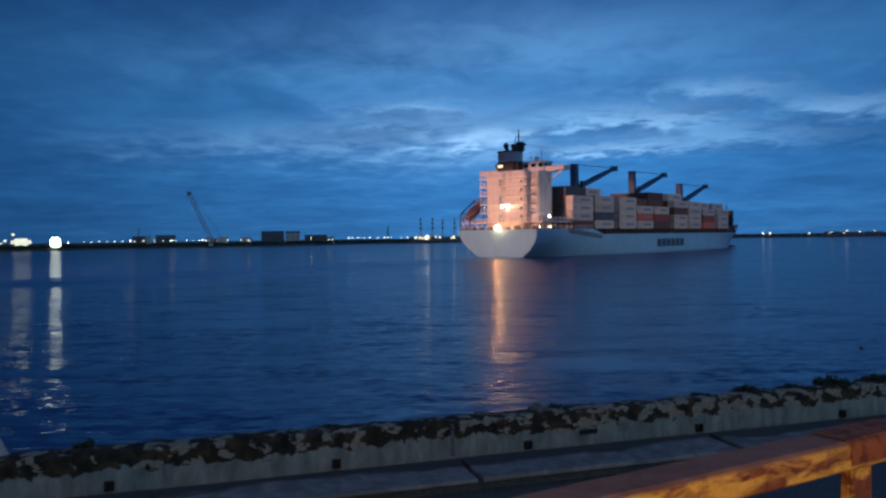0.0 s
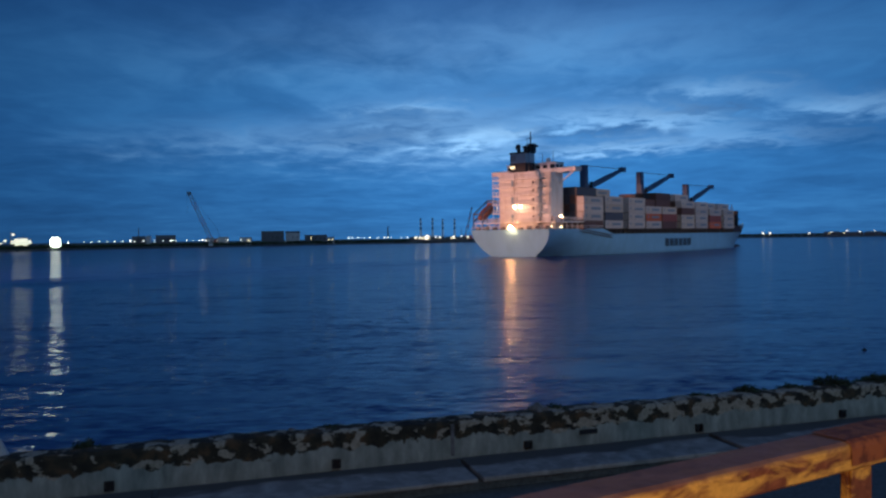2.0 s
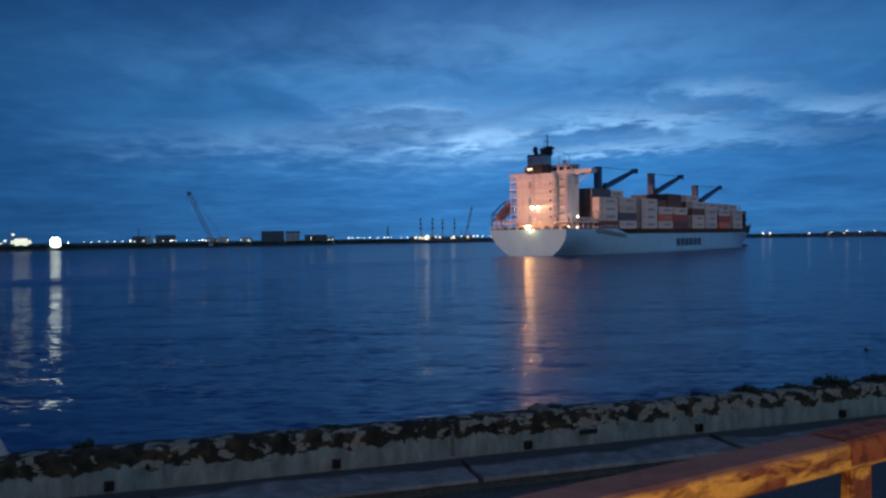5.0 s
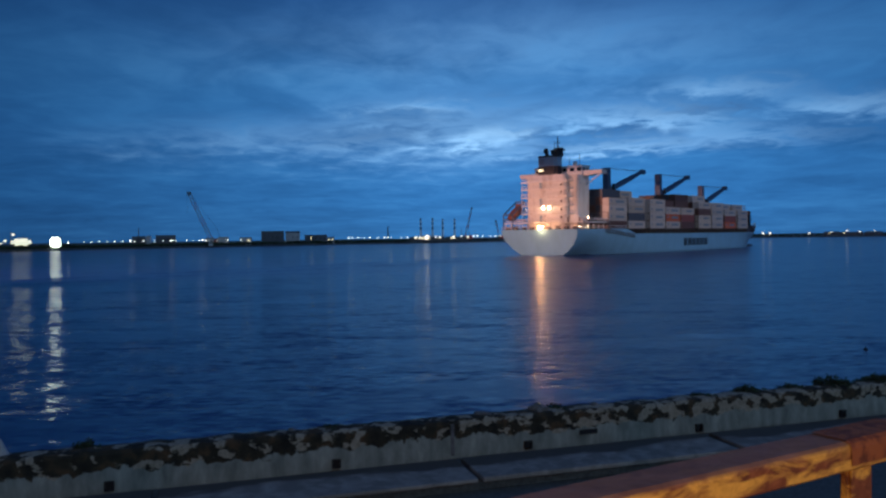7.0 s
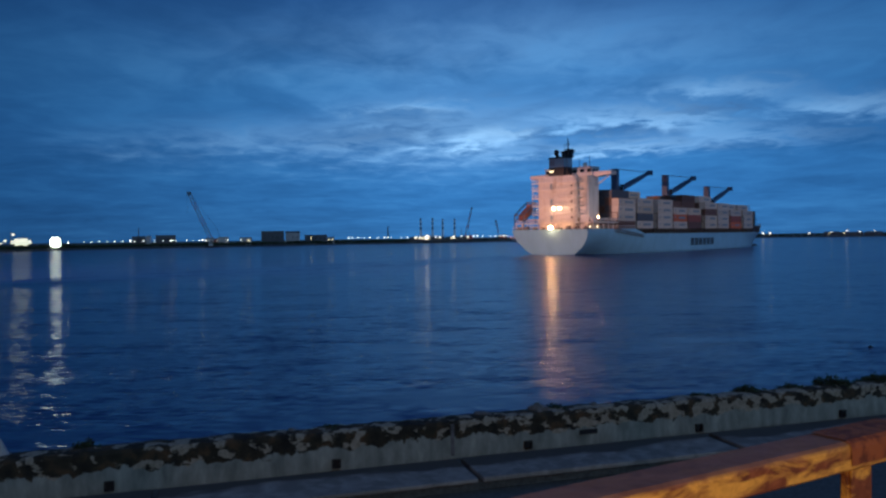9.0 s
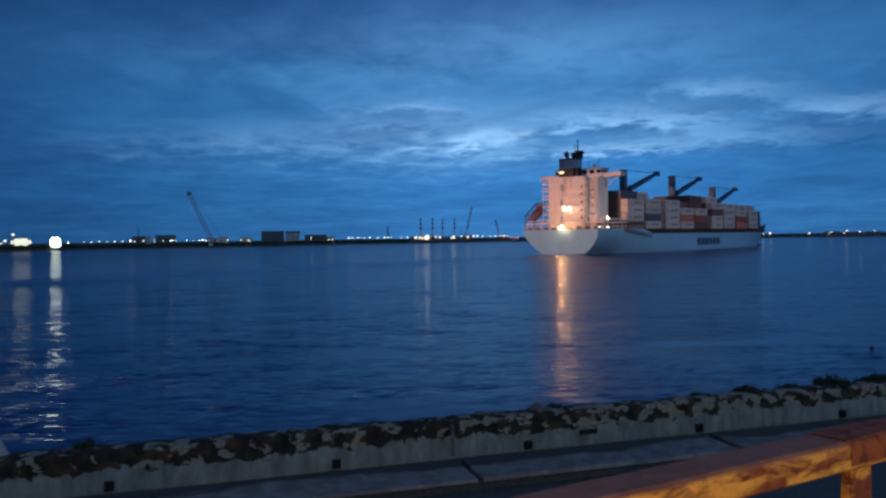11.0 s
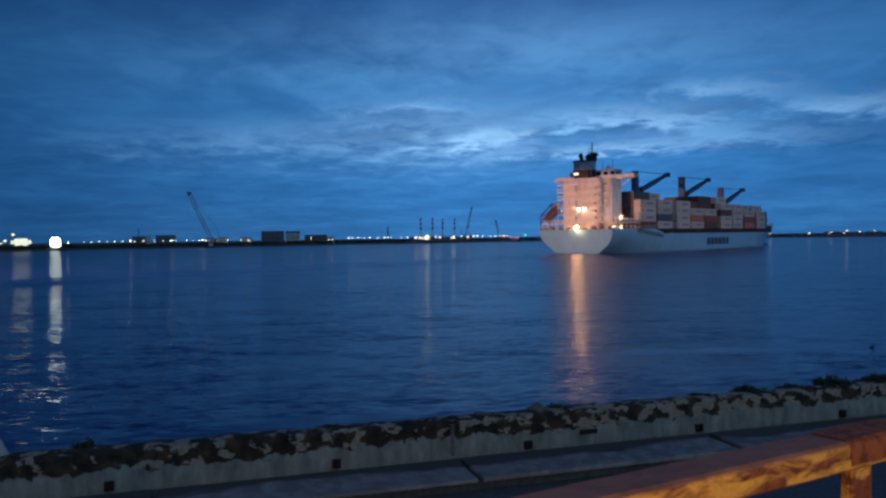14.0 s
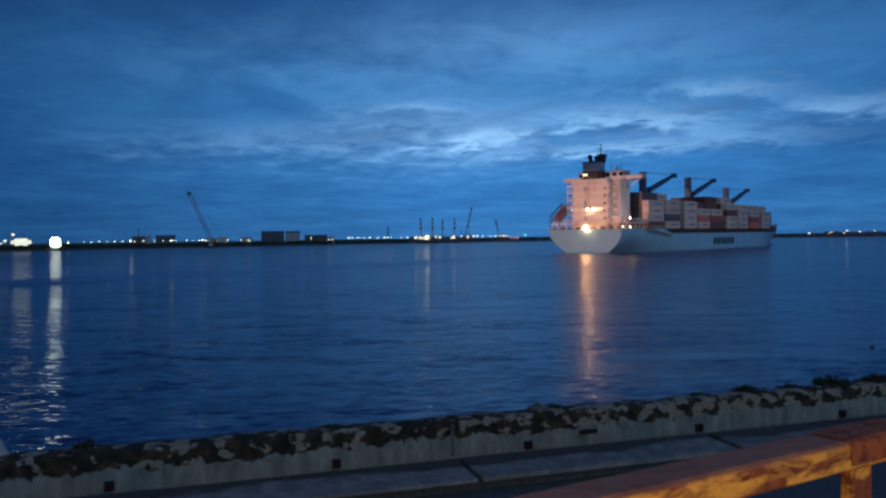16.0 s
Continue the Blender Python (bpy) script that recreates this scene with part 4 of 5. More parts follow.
def hull():
    bm = bmesh.new()
    xs = [0, 1.5, 3, 5, 7, 9.5, 12, 15, 18, 21, 25, 28, 31, 34.5, 38, 44, 50, 60, 70, 80, 90, 100, 110, 118, 125, 132, 138, 144, 150, 154, 158, 161, 164, 168, 172, 176, 180, 184, 187, 190, 192, 193.8, 195]
    NZ = 14
    secs = []
    for x in xs:
        top = deck_z(x)
        fine = max(0.0, (x - 128) / (LOA - 128))
        half_d = (B2 - 0.7 * max(0, 1 - x / 12)) * (1 - max(0, (x - 146) / 49.3) ** 1.7)
        half_w = max(0.15, min(B2, 8.0 + 7.1 * (1 - math.exp(-((x / 31.0) ** 1.5)))) * (1 - (fine / 0.85) ** 1.7 if fine < 0.85 else 0))
        half_w -= 3.2 * math.exp(-((x - 10) / 7.0) ** 2)
        sec = []
        for k in range(NZ):
            u = k / (NZ - 1)
            z = -2.5 + (top + 2.5) * u
            t = max(0.0, z / top)
            flare = 1 - (1 - t) ** 2.1 if x < 60 else t ** 1.6
            half = half_w + (max(half_d, 0.12) - half_w) * min(1, flare)
            if z < 0:
                half *= 1 + 0.25 * z / 2.5
            rake = 2.2 * (1 - t) * max(0, 1 - x / 9)
            if x > 168:
                rake = -(1 - t) * 8.5 * (x - 168) / 27
            sec.append((x + rake, half, z))
        secs.append(sec)
    vs = [[[bm.verts.new((x, s * h, z)) for x, h, z in sec] for s in (-1, 1)] for sec in secs]
    low = 4
    for a, b in zip(vs, vs[1:]):
        for s in (0, 1):
            for k in range(NZ - 1):
                f = bm.faces.new((a[s][k], b[s][k], b[s][k + 1], a[s][k + 1]))
                f.material_index, f.smooth = (1 if k < low - 1 else 0), True
        bm.faces.new((a[0][-1], b[0][-1], b[1][-1], a[1][-1])).material_index = 2
        bm.faces.new((a[0][0], a[1][0], b[1][0], b[0][0])).material_index = 1
    for k in range(NZ - 1):
        bm.faces.new((vs[0][0][k], vs[0][0][k + 1], vs[0][1][k + 1], vs[0][1][k])).material_index = 1 if k < low - 1 else 0
        bm.faces.new((vs[-1][0][k], vs[-1][1][k], vs[-1][1][k + 1], vs[-1][0][k + 1]))
    for e in bm.edges:
        if e.verts[0].co.x < 2.3 and e.verts[1].co.x < 2.3 and len(e.link_faces) == 2 and not all(f.smooth for f in e.link_faces):
            e.smooth = False
    h = part("hull", bm, (M_HULL, M_BOOT, M_DECK), ship, "pale blue hull with a dark waterline")
    # rubbing strake and bulwark
    for s in (-1, 1):
        bm = bmesh.new()
        box(bm, 12.0, 31, s * 15.0, s * 15.2, 8.15, 8.5)
        part("strake", bm, M_HULL, h)
        bm = bmesh.new()
        box(bm, 38, 150, s * 14.95, s * 15.2, 6.55, 6.82)
        part("strake", bm, M_HULL, h)
    bm = bmesh.new()
    ball(bm, (188.5, 0, -0.7), 1.0, 16, (7.5, 1.7, 1.75))
    part("bulbous_bow", bm, M_BOOT, h, "dark red bulbous bow awash", smooth=True)
    # six plain blocks where the name stands on the side
    for i in range(6):
        bm = bmesh.new()
        x = 76.6 + i * 3.9
        box(bm, x, x + 3.1, -15.16, -15.08, 2.1, 4.9)
        part("name_block", bm, M_LETTER, h, "dark painted block")
    # stowed gangway along the side
    bm = bmesh.new()
    for z in (0.0, 0.8):
        rod(bm, (16, -15.35, 7.7 + z), (36, -15.35, 5.6 + z), 0.16, 4)
    for i in range(14):
        u = i / 13
        rod(bm, (16 + 20 * u, -15.35, 7.7 - 2.1 * u), (16 + 20 * u, -15.35, 8.5 - 2.1 * u), 0.07, 4)
    part("gangway", bm, M_STEEL, h)


hull()


def rail_line(parent, pts, height=1.1, step=2.0, r=0.05, mat=None):
    """An open guard rail along a line of points."""
    bm = bmesh.new()
    for a, b in zip(pts, pts[1:]):
        a, b = Vector(a), Vector(b)
        n = max(1, int((b - a).length / step))
        for i in range(n + 1):
            c = a.lerp(b, i / n)
            rod(bm, c, c + Vector((0, 0, height)), r, 4)
        for h in (height, height * 0.55):
            rod(bm, a + Vector((0, 0, h)), b + Vector((0, 0, h)), r * 1.2, 4)
    return part("guard_rail", bm, mat or M_WHITE, parent)


def lamp_on_ship(parent, p, r, glow, name="deck_lamp"):
    bm = bmesh.new()
    rod(bm, (p[0] + 0.35, p[1], p[2]), (p[0] + 0.05, p[1], p[2]), r * 0.7, 8, r)
    body = part(name, bm, M_STEEL, parent)
    bm = bmesh.new()
    rod(bm, (p[0] + 0.05, p[1], p[2]), (p[0] - 0.12, p[1], p[2]), r, 12, r * 0.8)
    part("lens", bm, glow, body)


def superstructure():
    # main block with its decks
    bm = bmesh.new()
    box(bm, 9.7, 17.0, -9.0, 9.0, 8.2, 26.0)
    bmesh.ops.bevel(bm, geom=[e for e in bm.edges if abs(e.verts[0].co.z - e.verts[1].co.z) > 5], offset=0.25, segments=2, affect="EDGES")
    block = part("accommodation_block", bm, M_WHITE, ship, "white block of crew decks")
    for z in (12.6, 23.2):
        for x in (11.2, 15.6):
            bm = bmesh.new()
            box(bm, x - 0.2, x + 0.2, -9.03, -8.9, z, z + 0.45)
            part("porthole", bm, M_FUNNEL, block)
    bm = bmesh.new()
    box(bm, 7.2, 9.7, -5.6, 8.7, 8.2, 26.2)
    bmesh.ops.bevel(bm, geom=[e for e in bm.edges if abs(e.verts[0].co.z - e.verts[1].co.z) > 5], offset=0.3, segments=2, affect="EDGES")
    casing = part("engine_casing", bm, M_WHITE, ship, "white engine casing below the funnel")
    for z in (12.0, 14.5, 17.2, 20.0, 22.4):
        for y in (-4.4,):
            bm = bmesh.new()
            box(bm, 7.15, 7.3, y - 0.3, y + 0.3, z, z + 0.75)
            part("window", bm, M_GLASS, casing)
    for z0, z1, y in ((11.0, 13.1, 3.4), (16.5, 18.6, 3.4), (21.8, 23.8, 3.4)):
        bm = bmesh.new()
        box(bm, 7.16, 7.3, y - 0.45, y + 0.45, z0, z1)
        part("door", bm, M_FUNNEL, casing)
    bm = bmesh.new()
    for i in range(5):
        y = 1.6 + (i % 2) * 0.9
        box(bm, 6.95, 7.2, y, y + 0.12, 10.9, 26.0) if i < 2 else None
    for i in range(20):
        box(bm, 6.97, 7.2, 1.7, 2.5, 11.2 + i * 0.74, 11.26 + i * 0.74)
    part("ladder", bm, M_WHITE, casing)
    # open decks round the casing
    for i, z in enumerate((13.6, 16.3, 19.0, 21.6, 24.0)):
        bm = bmesh.new()
        box(bm, 5.3, 9.68, -7.6, 9.9, z - 0.22, z + 0.16)
        d = part("balcony_deck", bm, M_WHITE, ship)
        rail_line(d, [(9.6, -7.5, z + 0.16), (5.4, -7.5, z + 0.16), (5.4, 9.8, z + 0.16), (9.6, 9.8, z + 0.16)], 1.05, 1.6, 0.05)
        for y in (-7.3, 9.6):
            bm = bmesh.new()
            rod(bm, (5.5, y, z - 2.6), (5.5, y, z), 0.09, 5)
            part("stanchion", bm, M_WHITE, d)
    # deck over the mooring space, on posts
    bm = bmesh.new()
    box(bm, 2.4, 19.0, -15.0, 15.0, 10.42, 10.8)
    d = part("poop_deck", bm, M_WHITE, ship)
    rail_line(d, [(19, -14.9, 10.8), (2.5, -14.9, 10.8), (2.5, 14.9, 10.8), (19, 14.9, 10.8)], 1.1, 2.2, 0.075)
    for x, y in [(x, s * 14.7) for x in (3, 6.2, 9.4, 12.6, 15.8, 18.7) for s in (-1, 1)] + [(2.8, y) for y in (-11, -7, -3, 5, 9, 12)]:
        bm = bmesh.new()
        rod(bm, (x, y, 8.15), (x, y, 10.56), 0.13, 6)
        part("stanchion", bm, M_WHITE, d)
    rail_line(ship, [(31, -14.9, 8.45), (10, -14.8, 8.45), (0.3, -14.2, 8.45), (0.3, 14.2, 8.45), (10, 14.8, 8.45), (31, 14.9, 8.45)], 1.05, 2.4, 0.05)
    # winches and bollards on the mooring deck
    rnd = random.Random(12)
    for i in range(9):
        y = -13 + i * 3.2
        bm = bmesh.new()
        h = rnd.uniform(0.5, 0.9)
        rod(bm, (1.6, y - 0.5, 8.2 + h), (1.6, y + 0.6, 8.2 + h), h * 0.8, 10)
        box(bm, 1.2, 2.0, y - 0.7, y + 0.8, 8.2, 8.2 + h)
        part("mooring_winch", bm, M_DECK, ship)
    # funnel with bands, pipes and radar mast
    def band(name, x0, x1, y0, y1, z0, z1, mat, parent, r=0.9, label=""):
        bm = bmesh.new()
        box(bm, x0, x1, y0, y1, z0, z1)
        bmesh.ops.bevel(bm, geom=[e for e in bm.edges if abs(e.verts[0].co.z - e.verts[1].co.z) > 0.1 and abs(e.verts[0].co.x - e.verts[1].co.x) < 0.01], offset=r, segments=3, affect="EDGES")
        return part(name, bm, mat, parent, label)
    f = band("funnel", 7.6, 12.2, -2.2, 5.0, 26.2, 29.1, M_BLACK, ship, 0.8, "black funnel with a grey band")
    band("funnel_band", 7.62, 12.18, -2.18, 4.98, 29.1, 32.0, M_FUNNEL, f, 0.8)
    band("funnel_cap", 7.5, 12.3, -2.3, 5.1, 32.0, 32.5, M_BLACK, f, 0.8)
    bm = bmesh.new()
    box(bm, 7.55, 7.7, 2.2, 4.4, 29.7, 31.6)
    part("emblem", bm, M_MARK, f)
    for y in (2.9, 3.5, 4.1):
        bm = bmesh.new()
        box(bm, 7.5, 7.7, y - 0.25, y + 0.25, 27.5, 28.15)
        part("lit_window", bm, G_WINDOW, f)
    for p, q, r in (((9.6, 2.2, 32.5), (9.3, 2.4, 33.6), 0.6), ((10.4, 0.2, 32.5), (9.8, 0.5, 34.5), 0.7), ((11.2, -0.9, 32.5), (10.8, -0.7, 34.6), 0.6)):
        bm = bmesh.new()
        rod(bm, p, q, r, 10)
        part("exhaust_pipe", bm, M_BLACK, f)
    bm = bmesh.new()
    ball(bm, (9.3, 2.5, 34.1), 0.95, 12, (1, 0.9, 1.15))
    part("exhaust_cowl", bm, M_BLACK, f, smooth=True)
    bm = bmesh.new()
    rod(bm, (12, -0.3, 29), (12, -0.3, 39), 0.34, 8, 0.16)
    rod(bm, (12, -1.6, 35.2), (12, 1.2, 35.2), 0.14, 5)
    rod(bm, (12, -1.0, 36.9), (12, 0.6, 36.9), 0.1, 5)
    rod(bm, (12, 0.9, 34.9), (12, 0.9, 37.4), 0.09, 5)
    m = part("mast", bm, M_BLACK, ship, "dark radar mast")
    bm = bmesh.new()
    box(bm, 11.0, 13.0, -2.4, 0.9, 34.2, 34.8)
    box(bm, 11.2, 12.8, -1.9, 0.5, 32.5, 34.2)
    part("radar_platform", bm, M_BLACK, m)
    bm = bmesh.new()
    box(bm, 11.8, 12.2, -2.3, 0.2, 34.9, 35.2)
    part("radar_scanner", bm, M_BLACK, m)
    # wheelhouse and wings
    bm = bmesh.new()
    box(bm, 12.4, 17.2, -9.0, 9.0, 26.0, 28.9)
    wh = part("wheelhouse", bm, M_WHITE, ship)
    bm = bmesh.new()
    box(bm, 12.2, 17.5, -9.3, 9.3, 28.9, 29.1)
    part("roof", bm, M_WHITE, wh)
    for i in range(7):
        y = -8.0 + i * 2.65
        bm = bmesh.new()
        box(bm, 12.33, 12.45, y - 0.8, y + 0.8, 27.3, 28.4)
        part("window", bm, M_GLASS, wh)
    for x in (13.6, 15.8):
        bm = bmesh.new()
        box(bm, x - 0.8, x + 0.8, -9.06, -8.95, 27.3, 28.4)
        part("window", bm, M_GLASS, wh)
    bm = bmesh.new()
    ball(bm, (14, -5.6, 29.9), 0.8, 10)
    rod(bm, (14, -5.6, 29.0), (14, -5.6, 29.4), 0.4, 8)
    part("satellite_dome", bm, M_WHITE, wh, smooth=True)
    for y, h in ((-3.0, 3.3), (-6.9, 3.9), (-5.0, 1.6)):
        bm = bmesh.new()
        rod(bm, (14.6, y, 29.0), (14.6, y, 29.0 + h), 0.12, 5, 0.05)
        part("antenna", bm, M_STEEL, wh)
    for s in (-1, 1):
        bm = bmesh.new()
        prof = [(9.0, 26.0), (10.5, 25.6), (12.0, 26.0), (15.7, 26.1), (15.7, 27.35), (9.0, 27.35)] if s < 0 else [(9.0, 26.0), (15.7, 26.1), (15.7, 27.35), (9.0, 27.35)]
        a = [bm.verts.new((13.0, s * y, z)) for y, z in prof]
        b = [bm.verts.new((16.4, s * y, z)) for y, z in prof]
        bm.faces.new(a)
        bm.faces.new(b[::-1])
        for i in range(len(a)):
            j = (i + 1) % len(a)
            bm.faces.new((a[i], a[j], b[j], b[i]))
        w = part("bridge_wing", bm, M_WHITE, wh)
        bm = bmesh.new()
        rod(bm, (14.7, s * 9.0, 22.6), (14.7, s * 14.2, 26.1), 0.22, 6)
        part("wing_strut", bm, M_WHITE, w)
    # lamps
    bm = bmesh.new()
    rod(bm, (0.5, -1.4, 9.5), (-0.9, -1.4, 9.6), 0.08, 5)
    arm = part("stern_lamp", bm, M_STEEL, ship)
    bm = bmesh.new()
    ball(bm, (-0.9, -1.4, 9.1), 0.52, 12)
    part("globe", bm, G_STERN, arm, smooth=True)
    for y in (1.2, -1.0):
        bm = bmesh.new()
        rod(bm, (7.2, y, 15.9), (5.1, y, 15.9), 0.07, 5)
        arm = part("lamp_bracket", bm, M_STEEL, casing)
        bm = bmesh.new()
        ball(bm, (5.1, y, 15.45), 0.40, 12)
        part("globe", bm, G_DECK, arm, smooth=True)
    lamp_on_ship(casing, (5.3, 8.0, 15.3), 0.2, G_WINDOW)
    lamp_on_ship(ship, (8.0, -13.6, 9.1), 0.30, G_DECK)
    lamp_on_ship(ship, (4.8, -12.4, 9.2), 0.16, G_DECK)
    bm = bmesh.new()
    rod(bm, (8.4, -13.4, 10.8), (8.4, -13.4, 12.1), 0.06, 5)
    pole = part("lamp_pole", bm, M_STEEL, ship)
    bm = bmesh.new()
    ball(bm, (8.4, -13.4, 12.2), 0.17, 10)
    part("globe", bm, G_SIDE, pole, smooth=True)
    for x, y in ((10.6, -12.2), (6.5, -11.4), (3.6, -9.0)):
        bm = bmesh.new()
        rod(bm, (x, y, 10.8), (x, y, 12.3), 0.28, 6)
        part("vent", bm, M_DECK, ship)


superstructure()


def lifeboat():
    """Orange free-fall boat on its sloping cradle at the port quarter."""
    b = new("lifeboat")
    b.parent = ship
    b.location = (4.0, 11.9, 10.8)
    b["label"] = "orange free-fall lifeboat on a sloping steel cradle"
    bm = bmesh.new()
    bmesh.ops.create_uvsphere(bm, u_segments=16, v_segments=10, radius=1.0, matrix=Matrix.Translation((0.6, 0, 3.3)) @ Matrix.Rotation(radians(32), 4, "Y").inverted() @ Matrix.Diagonal((4.3, 1.45, 1.5, 1)))
    part("boat", bm, M_ORANGE, b, smooth=True)
    bm = bmesh.new()
    box(bm, 2.2, 3.6, -0.8, 0.8, 5.0, 6.4)
    part("canopy", bm, M_ORANGE, b)
    for s in (-1.8, 1.8):
        bm = bmesh.new()
        rod(bm, (-3.4, s, -2.4), (-3.4, s, 2.6), 0.22, 5)
        rod(bm, (-3.4, s, 2.6), (3.6, s, 7.0), 0.24, 5)
        rod(bm, (3.6, s, 7.0), (3.6, s, 0.0), 0.2, 5)
        rod(bm, (-3.6, s, 0.2), (3.6, s, 4.4), 0.2, 5)
        part("cradle_frame", bm, M_CRANE, b)
    bm = bmesh.new()
    rod(bm, (3.6, -1.8, 7.0), (3.6, 1.8, 7.0), 0.24, 5)
    part("crossbeam", bm, M_STEEL, b)
    bm = bmesh.new()
    rod(bm, (-3.4, -1.8, 2.6), (-3.4, 1.8, 2.6), 0.24, 5)
    part("crossbeam", bm, M_STEEL, b)


lifeboat()

BAYS = [19.1, 32.5, 48.6, 61.7, 74.9, 91.4, 104.6, 118.9, 134.2]
# tiers of the outer starboard row, bottom first, by material
SIDE = [[1, 0, 0, 0], [0, 3, 4, 0], [0, 0, 0, 0], [0, 2, 0], [1, 5, 4], [4, 4, 1, 0], [0, 0, 0, 0], [2, 5, 0], [0, 0, 0]]
INNER_TOP = [5, 5, 4, 4, 5, 5, 4, 4, 4]


def containers():
    kinds = []
    for i, mt in enumerate(M_BOX):
        bm = bmesh.new()
        box(bm, 0, 12.19, -1.22, 1.22, 0.01, 2.60)
        bmesh.ops.recalc_face_normals(bm, faces=bm.faces)
        bmesh.ops.inset_individual(bm, faces=[f for f in bm.faces if abs(f.normal.z) < 0.5], thickness=0.14, depth=-0.05)
        if i in (0, 2, 4):
            box(bm, 4.6, 10.4, -1.21, -1.165, 1.0, 1.85, 1)
            box(bm, 1.2, 2.0, -1.21, -1.165, 1.2, 2.0, 1)
        kinds.append(mesh_of("container", bm, mt, M_MARK))
    rnd = random.Random(5)
    for b, x in enumerate(BAYS):
        for row in range(12):
            y = -13.7 + row * 2.49
            if b == 8 and (row == 0 or row == 11):
                y *= 0.985
            if row == 0:
                stack = SIDE[b]
            else:
                n = INNER_TOP[b] - (1 if rnd.random() < 0.35 and row > 3 else 0)
                stack = [rnd.choice((0, 1, 1, 3, 5, 4, 1)) for _ in range(n)]
                if b == 0:
                    stack = [rnd.choice((1, 3, 1, 3)) for _ in range(5)]
                if b in (4, 5):
                    stack[-1] = (4, 0, 3, 1, 3)[row % 5] if b == 5 else (3, 1)[row % 2]
                if b == 1:
                    stack = stack[:4] + [4] if row in (2, 3, 4) else stack[:4]
            if row > 7:
                stack = stack[:3]
            for k, kind in enumerate(stack):
                shared("container", kinds[kind], ship, (x, y, (8.55 if b else 8.47) + k * (2.62 if b or row else 2.5)))
        # hatch coaming below the stack and lashing bridge before it
        bm = bmesh.new()
        box(bm, x - 0.3, x + 12.5, -13.4, 13.4, 6.6 if x > 36 else 8.1, 8.54 if b else 8.47)
        part("hatch_cover", bm, M_DECK, ship)
        bm = bmesh.new()
        for i in range(13):
            y = -15.0 + i * 2.5
            rod(bm, (x - 0.75, y, 6.7), (x - 0.75, y, 13.9), 0.12, 4)
        for z in (8.5, 11.2, 13.8):
            box(bm, x - 1.0, x - 0.5, -15.0, 15.0, z, z + 0.15)
        part("lashing_bridge", bm, M_DECK, ship)
        for i in range(4):
            bm = bmesh.new()
            box(bm, x + 0.8 + i * 3.2, x + 1.2 + i * 3.2, -14.9, -13.4, 6.7, 8.54)
            part("coaming_stay", bm, M_DECK, ship)


containers()


def deck_crane(x, top):
    c = new("deck_crane")
    c.parent = ship
    c.location = (x, 1.0, 6.7)
    c["label"] = "slate-grey deck crane with a raised jib"
    z = top - 6.7
    bm = bmesh.new()
    rod(bm, (0, 0, 0), (0, 0, z - 9.5), 1.25, 16)
    rod(bm, (0, 0, z - 10.2), (0, 0, z - 9.5), 1.5, 16)
    part("pedestal", bm, M_CRANE, c)
    bm = bmesh.new()
    box(bm, -1.05, 1.15, -1.2, 1.2, z - 9.5, z)
    for v in bm.verts:
        if v.co.z > z - 1 and v.co.x > 0:
            v.co.x -= 0.3
    bmesh.ops.bevel(bm, geom=bm.edges[:], offset=0.15, segments=1, affect="EDGES")
    part("housing", bm, M_CRANE, c)
    bm = bmesh.new()
    box(bm, 1.0, 2.3, -2.4, -1.5, z - 8.0, z - 5.8)
    part("cab", bm, M_GLASS, c)
    a, b = Vector((1.3, 0, z - 8.2)), Vector((28.4, 0, z + 0.2))
    bm = bmesh.new()
    for s in (-0.95, 0.95):
        o0, o1 = Vector((0, s, 0)), Vector((0, s * 0.55, 0))
        n = 14
        for i in range(n):
            p, q = (a + o0).lerp(b + o1, i / n), (a + o0).lerp(b + o1, (i + 1) / n)
            h0, h1 = [0.35 + 0.38 * math.sin(math.pi * min(1, (u / n) * 0.9 + 0.1)) for u in (i, i + 1)]
            v = [bm.verts.new(r + Vector((0, dy, dz))) for r, hh in ((p, h0), (q, h1)) for dy in (-0.2, 0.2) for dz in (-hh, hh)]
            for f in ((0, 1, 5, 4), (2, 6, 7, 3), (1, 3, 7, 5), (0, 4, 6, 2)):
                bm.faces.new([v[k] for k in f])
    for i in range(1, 14):
        c0 = a.lerp(b, i / 14)
        rod(bm, c0 + Vector((0, -0.8, 0)), c0 + Vector((0, 0.8, 0)), 0.16, 4)
    part("jib", bm, M_CRANE, c)
    bm = bmesh.new()
    box(bm, 27.2, 29.4, -0.9, 0.9, z - 0.9, z + 0.9)
    part("jib_head", bm, M_CRANE, c)
    bm = bmesh.new()
    for s in (-0.6, 0.6):
        rod(bm, (0.6, s, z - 0.1), (28.6, s, z + 0.2), 0.06, 4)
    part("cable", bm, M_STEEL, c)


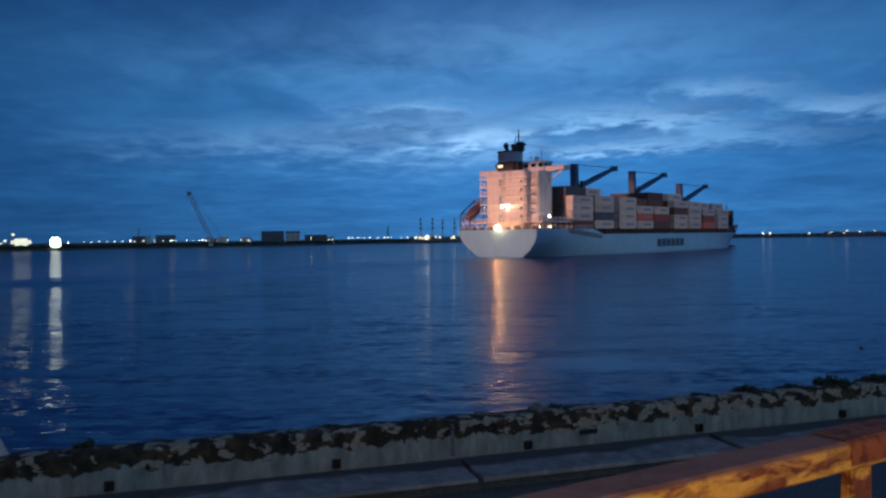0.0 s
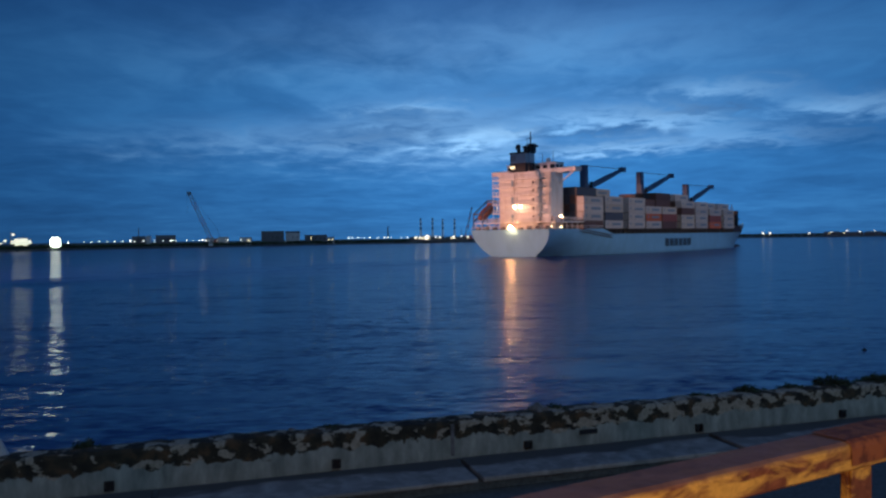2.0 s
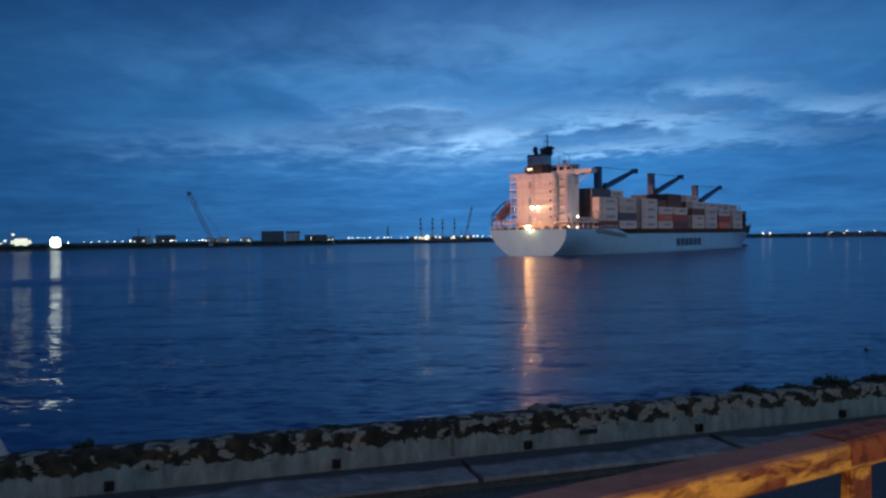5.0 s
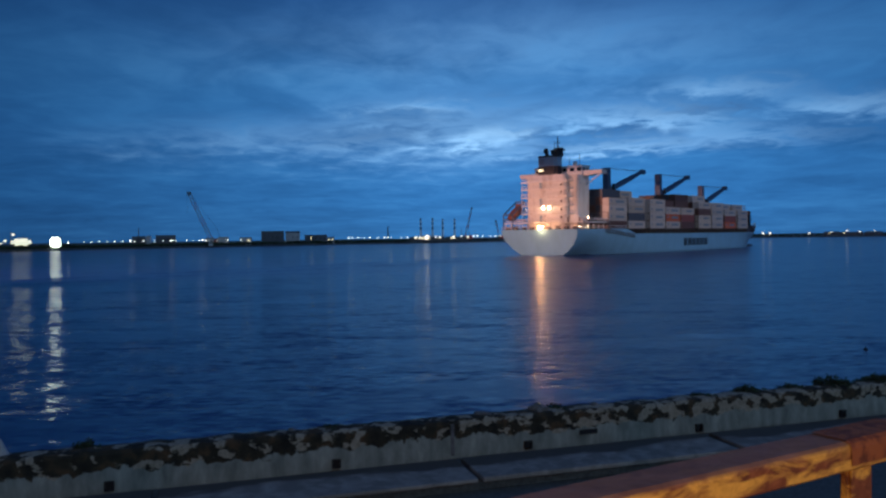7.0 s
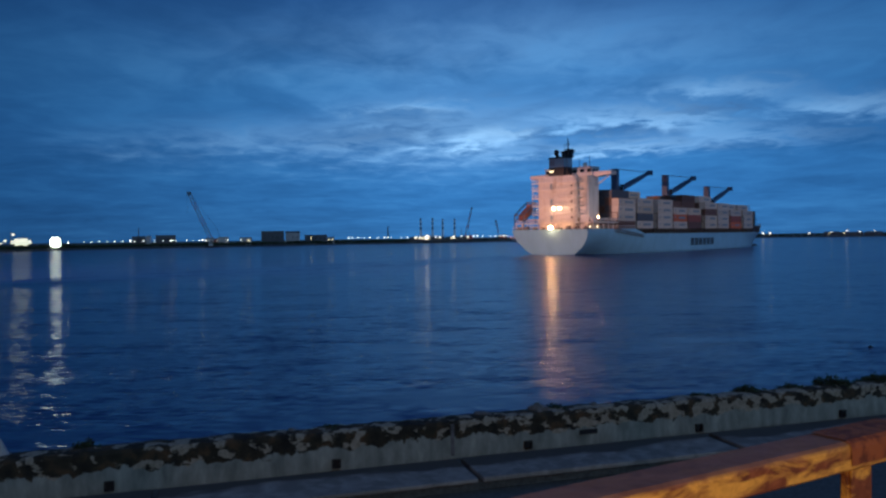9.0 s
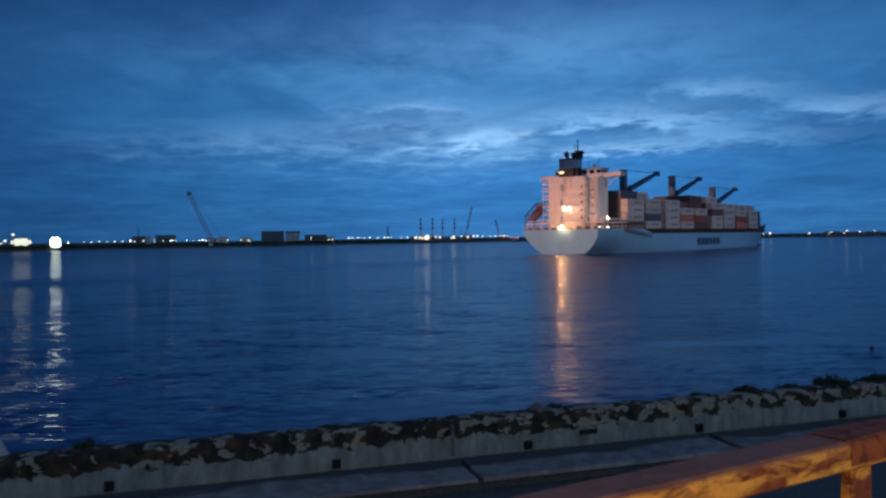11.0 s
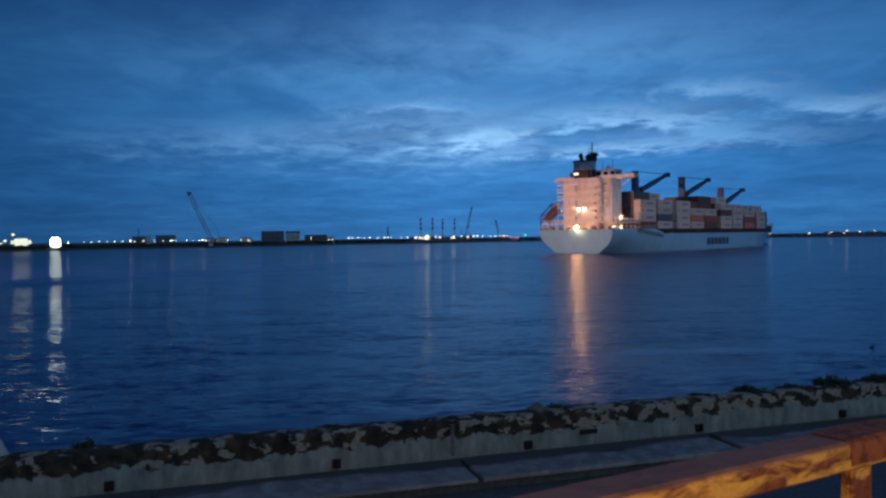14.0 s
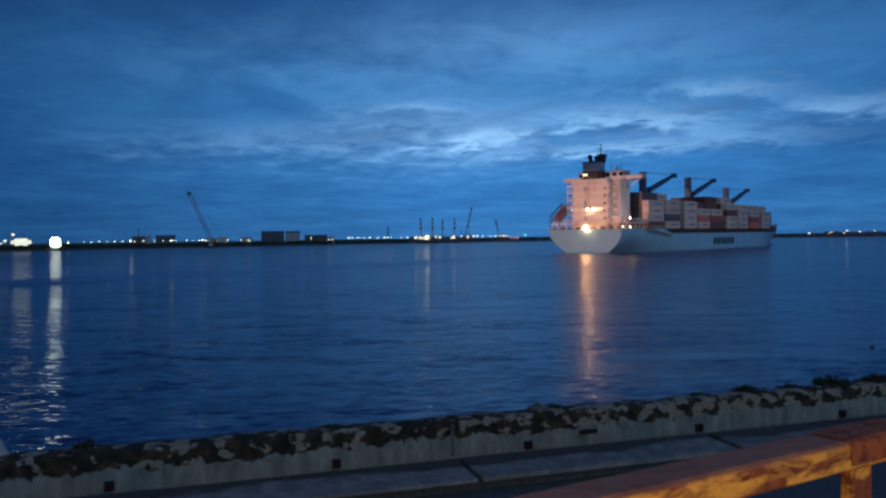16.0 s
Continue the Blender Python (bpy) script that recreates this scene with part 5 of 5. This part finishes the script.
deck_crane(46.8, 30.9)
deck_crane(89.4, 30.8)
deck_crane(132.7, 27.9)


def bow():
    bm = bmesh.new()
    rod(bm, (184, 0, 9.8), (184, 0, 20.4), 0.35, 8, 0.16)
    rod(bm, (184, -1.2, 18.6), (184, 1.2, 18.6), 0.12, 5)
    part("foremast", bm, M_STEEL, ship)
    bm = bmesh.new()
    box(bm, 150.5, 152.3, -11.5, 11.5, 6.7, 14.6)
    part("breakwater", bm, M_BLACK, ship)
    bm = bmesh.new()
    box(bm, 188.0, 189.6, -1.2, 1.2, 9.6, 17.4)
    box(bm, 187.5, 190.1, -1.8, 1.8, 13.0, 13.4)
    part("bow_tower", bm, M_BLACK, ship)
    for y in (-4, 4):
        bm = bmesh.new()
        rod(bm, (168, y - 1.2, 11.2), (168, y + 1.2, 11.2), 1.1, 12)
        box(bm, 167, 169, y - 1.5, y + 1.5, 9.8, 10.6)
        part("anchor_winch", bm, M_DECK, ship)
    rail_line(ship, [(160, -12.9, 7.8), (172, -9.5, 9.9), (184, -5.0, 9.9), (194.4, 0, 9.9)], 1.1, 2.4, 0.06)
    rail_line(ship, [(160, 12.9, 7.8), (172, 9.5, 9.9), (184, 5.0, 9.9), (194.4, 0, 9.9)], 1.1, 2.4, 0.06)


bow()


def motions():
    rows = []
    for t in (0, 2, 4, 6, 8, 10, 12, 14, 16):
        s = 3.197 * t - 0.003 * t * t
        a = radians(40.599 + 0.0135 * t)
        rows.append((t, pose(15.591 + s * math.sin(a), 227.42 + s * math.cos(a), 0, 0, 0, 49.40 - 0.027 * t)))
    walk(ship, rows)
    walk(water, [(0, pose(0, 0, 0)), (8, pose(-6.4, -7.2, 0)), (16, pose(-12.8, -14.4, 0))])
    drift = ((0, 23.1, 42.5), (1.5, 22.9, 41.9), (3.5, 23.0, 41.9), (7, 23.1, 42.1), (9, 23.8, 42.9), (12.5, 23.6, 42.3), (14.5, 23.9, 42.9), (16, 23.9, 42.9))
    walk(buoy, [(t, pose(x, y, -0.05)) for t, x, y in drift])


motions()
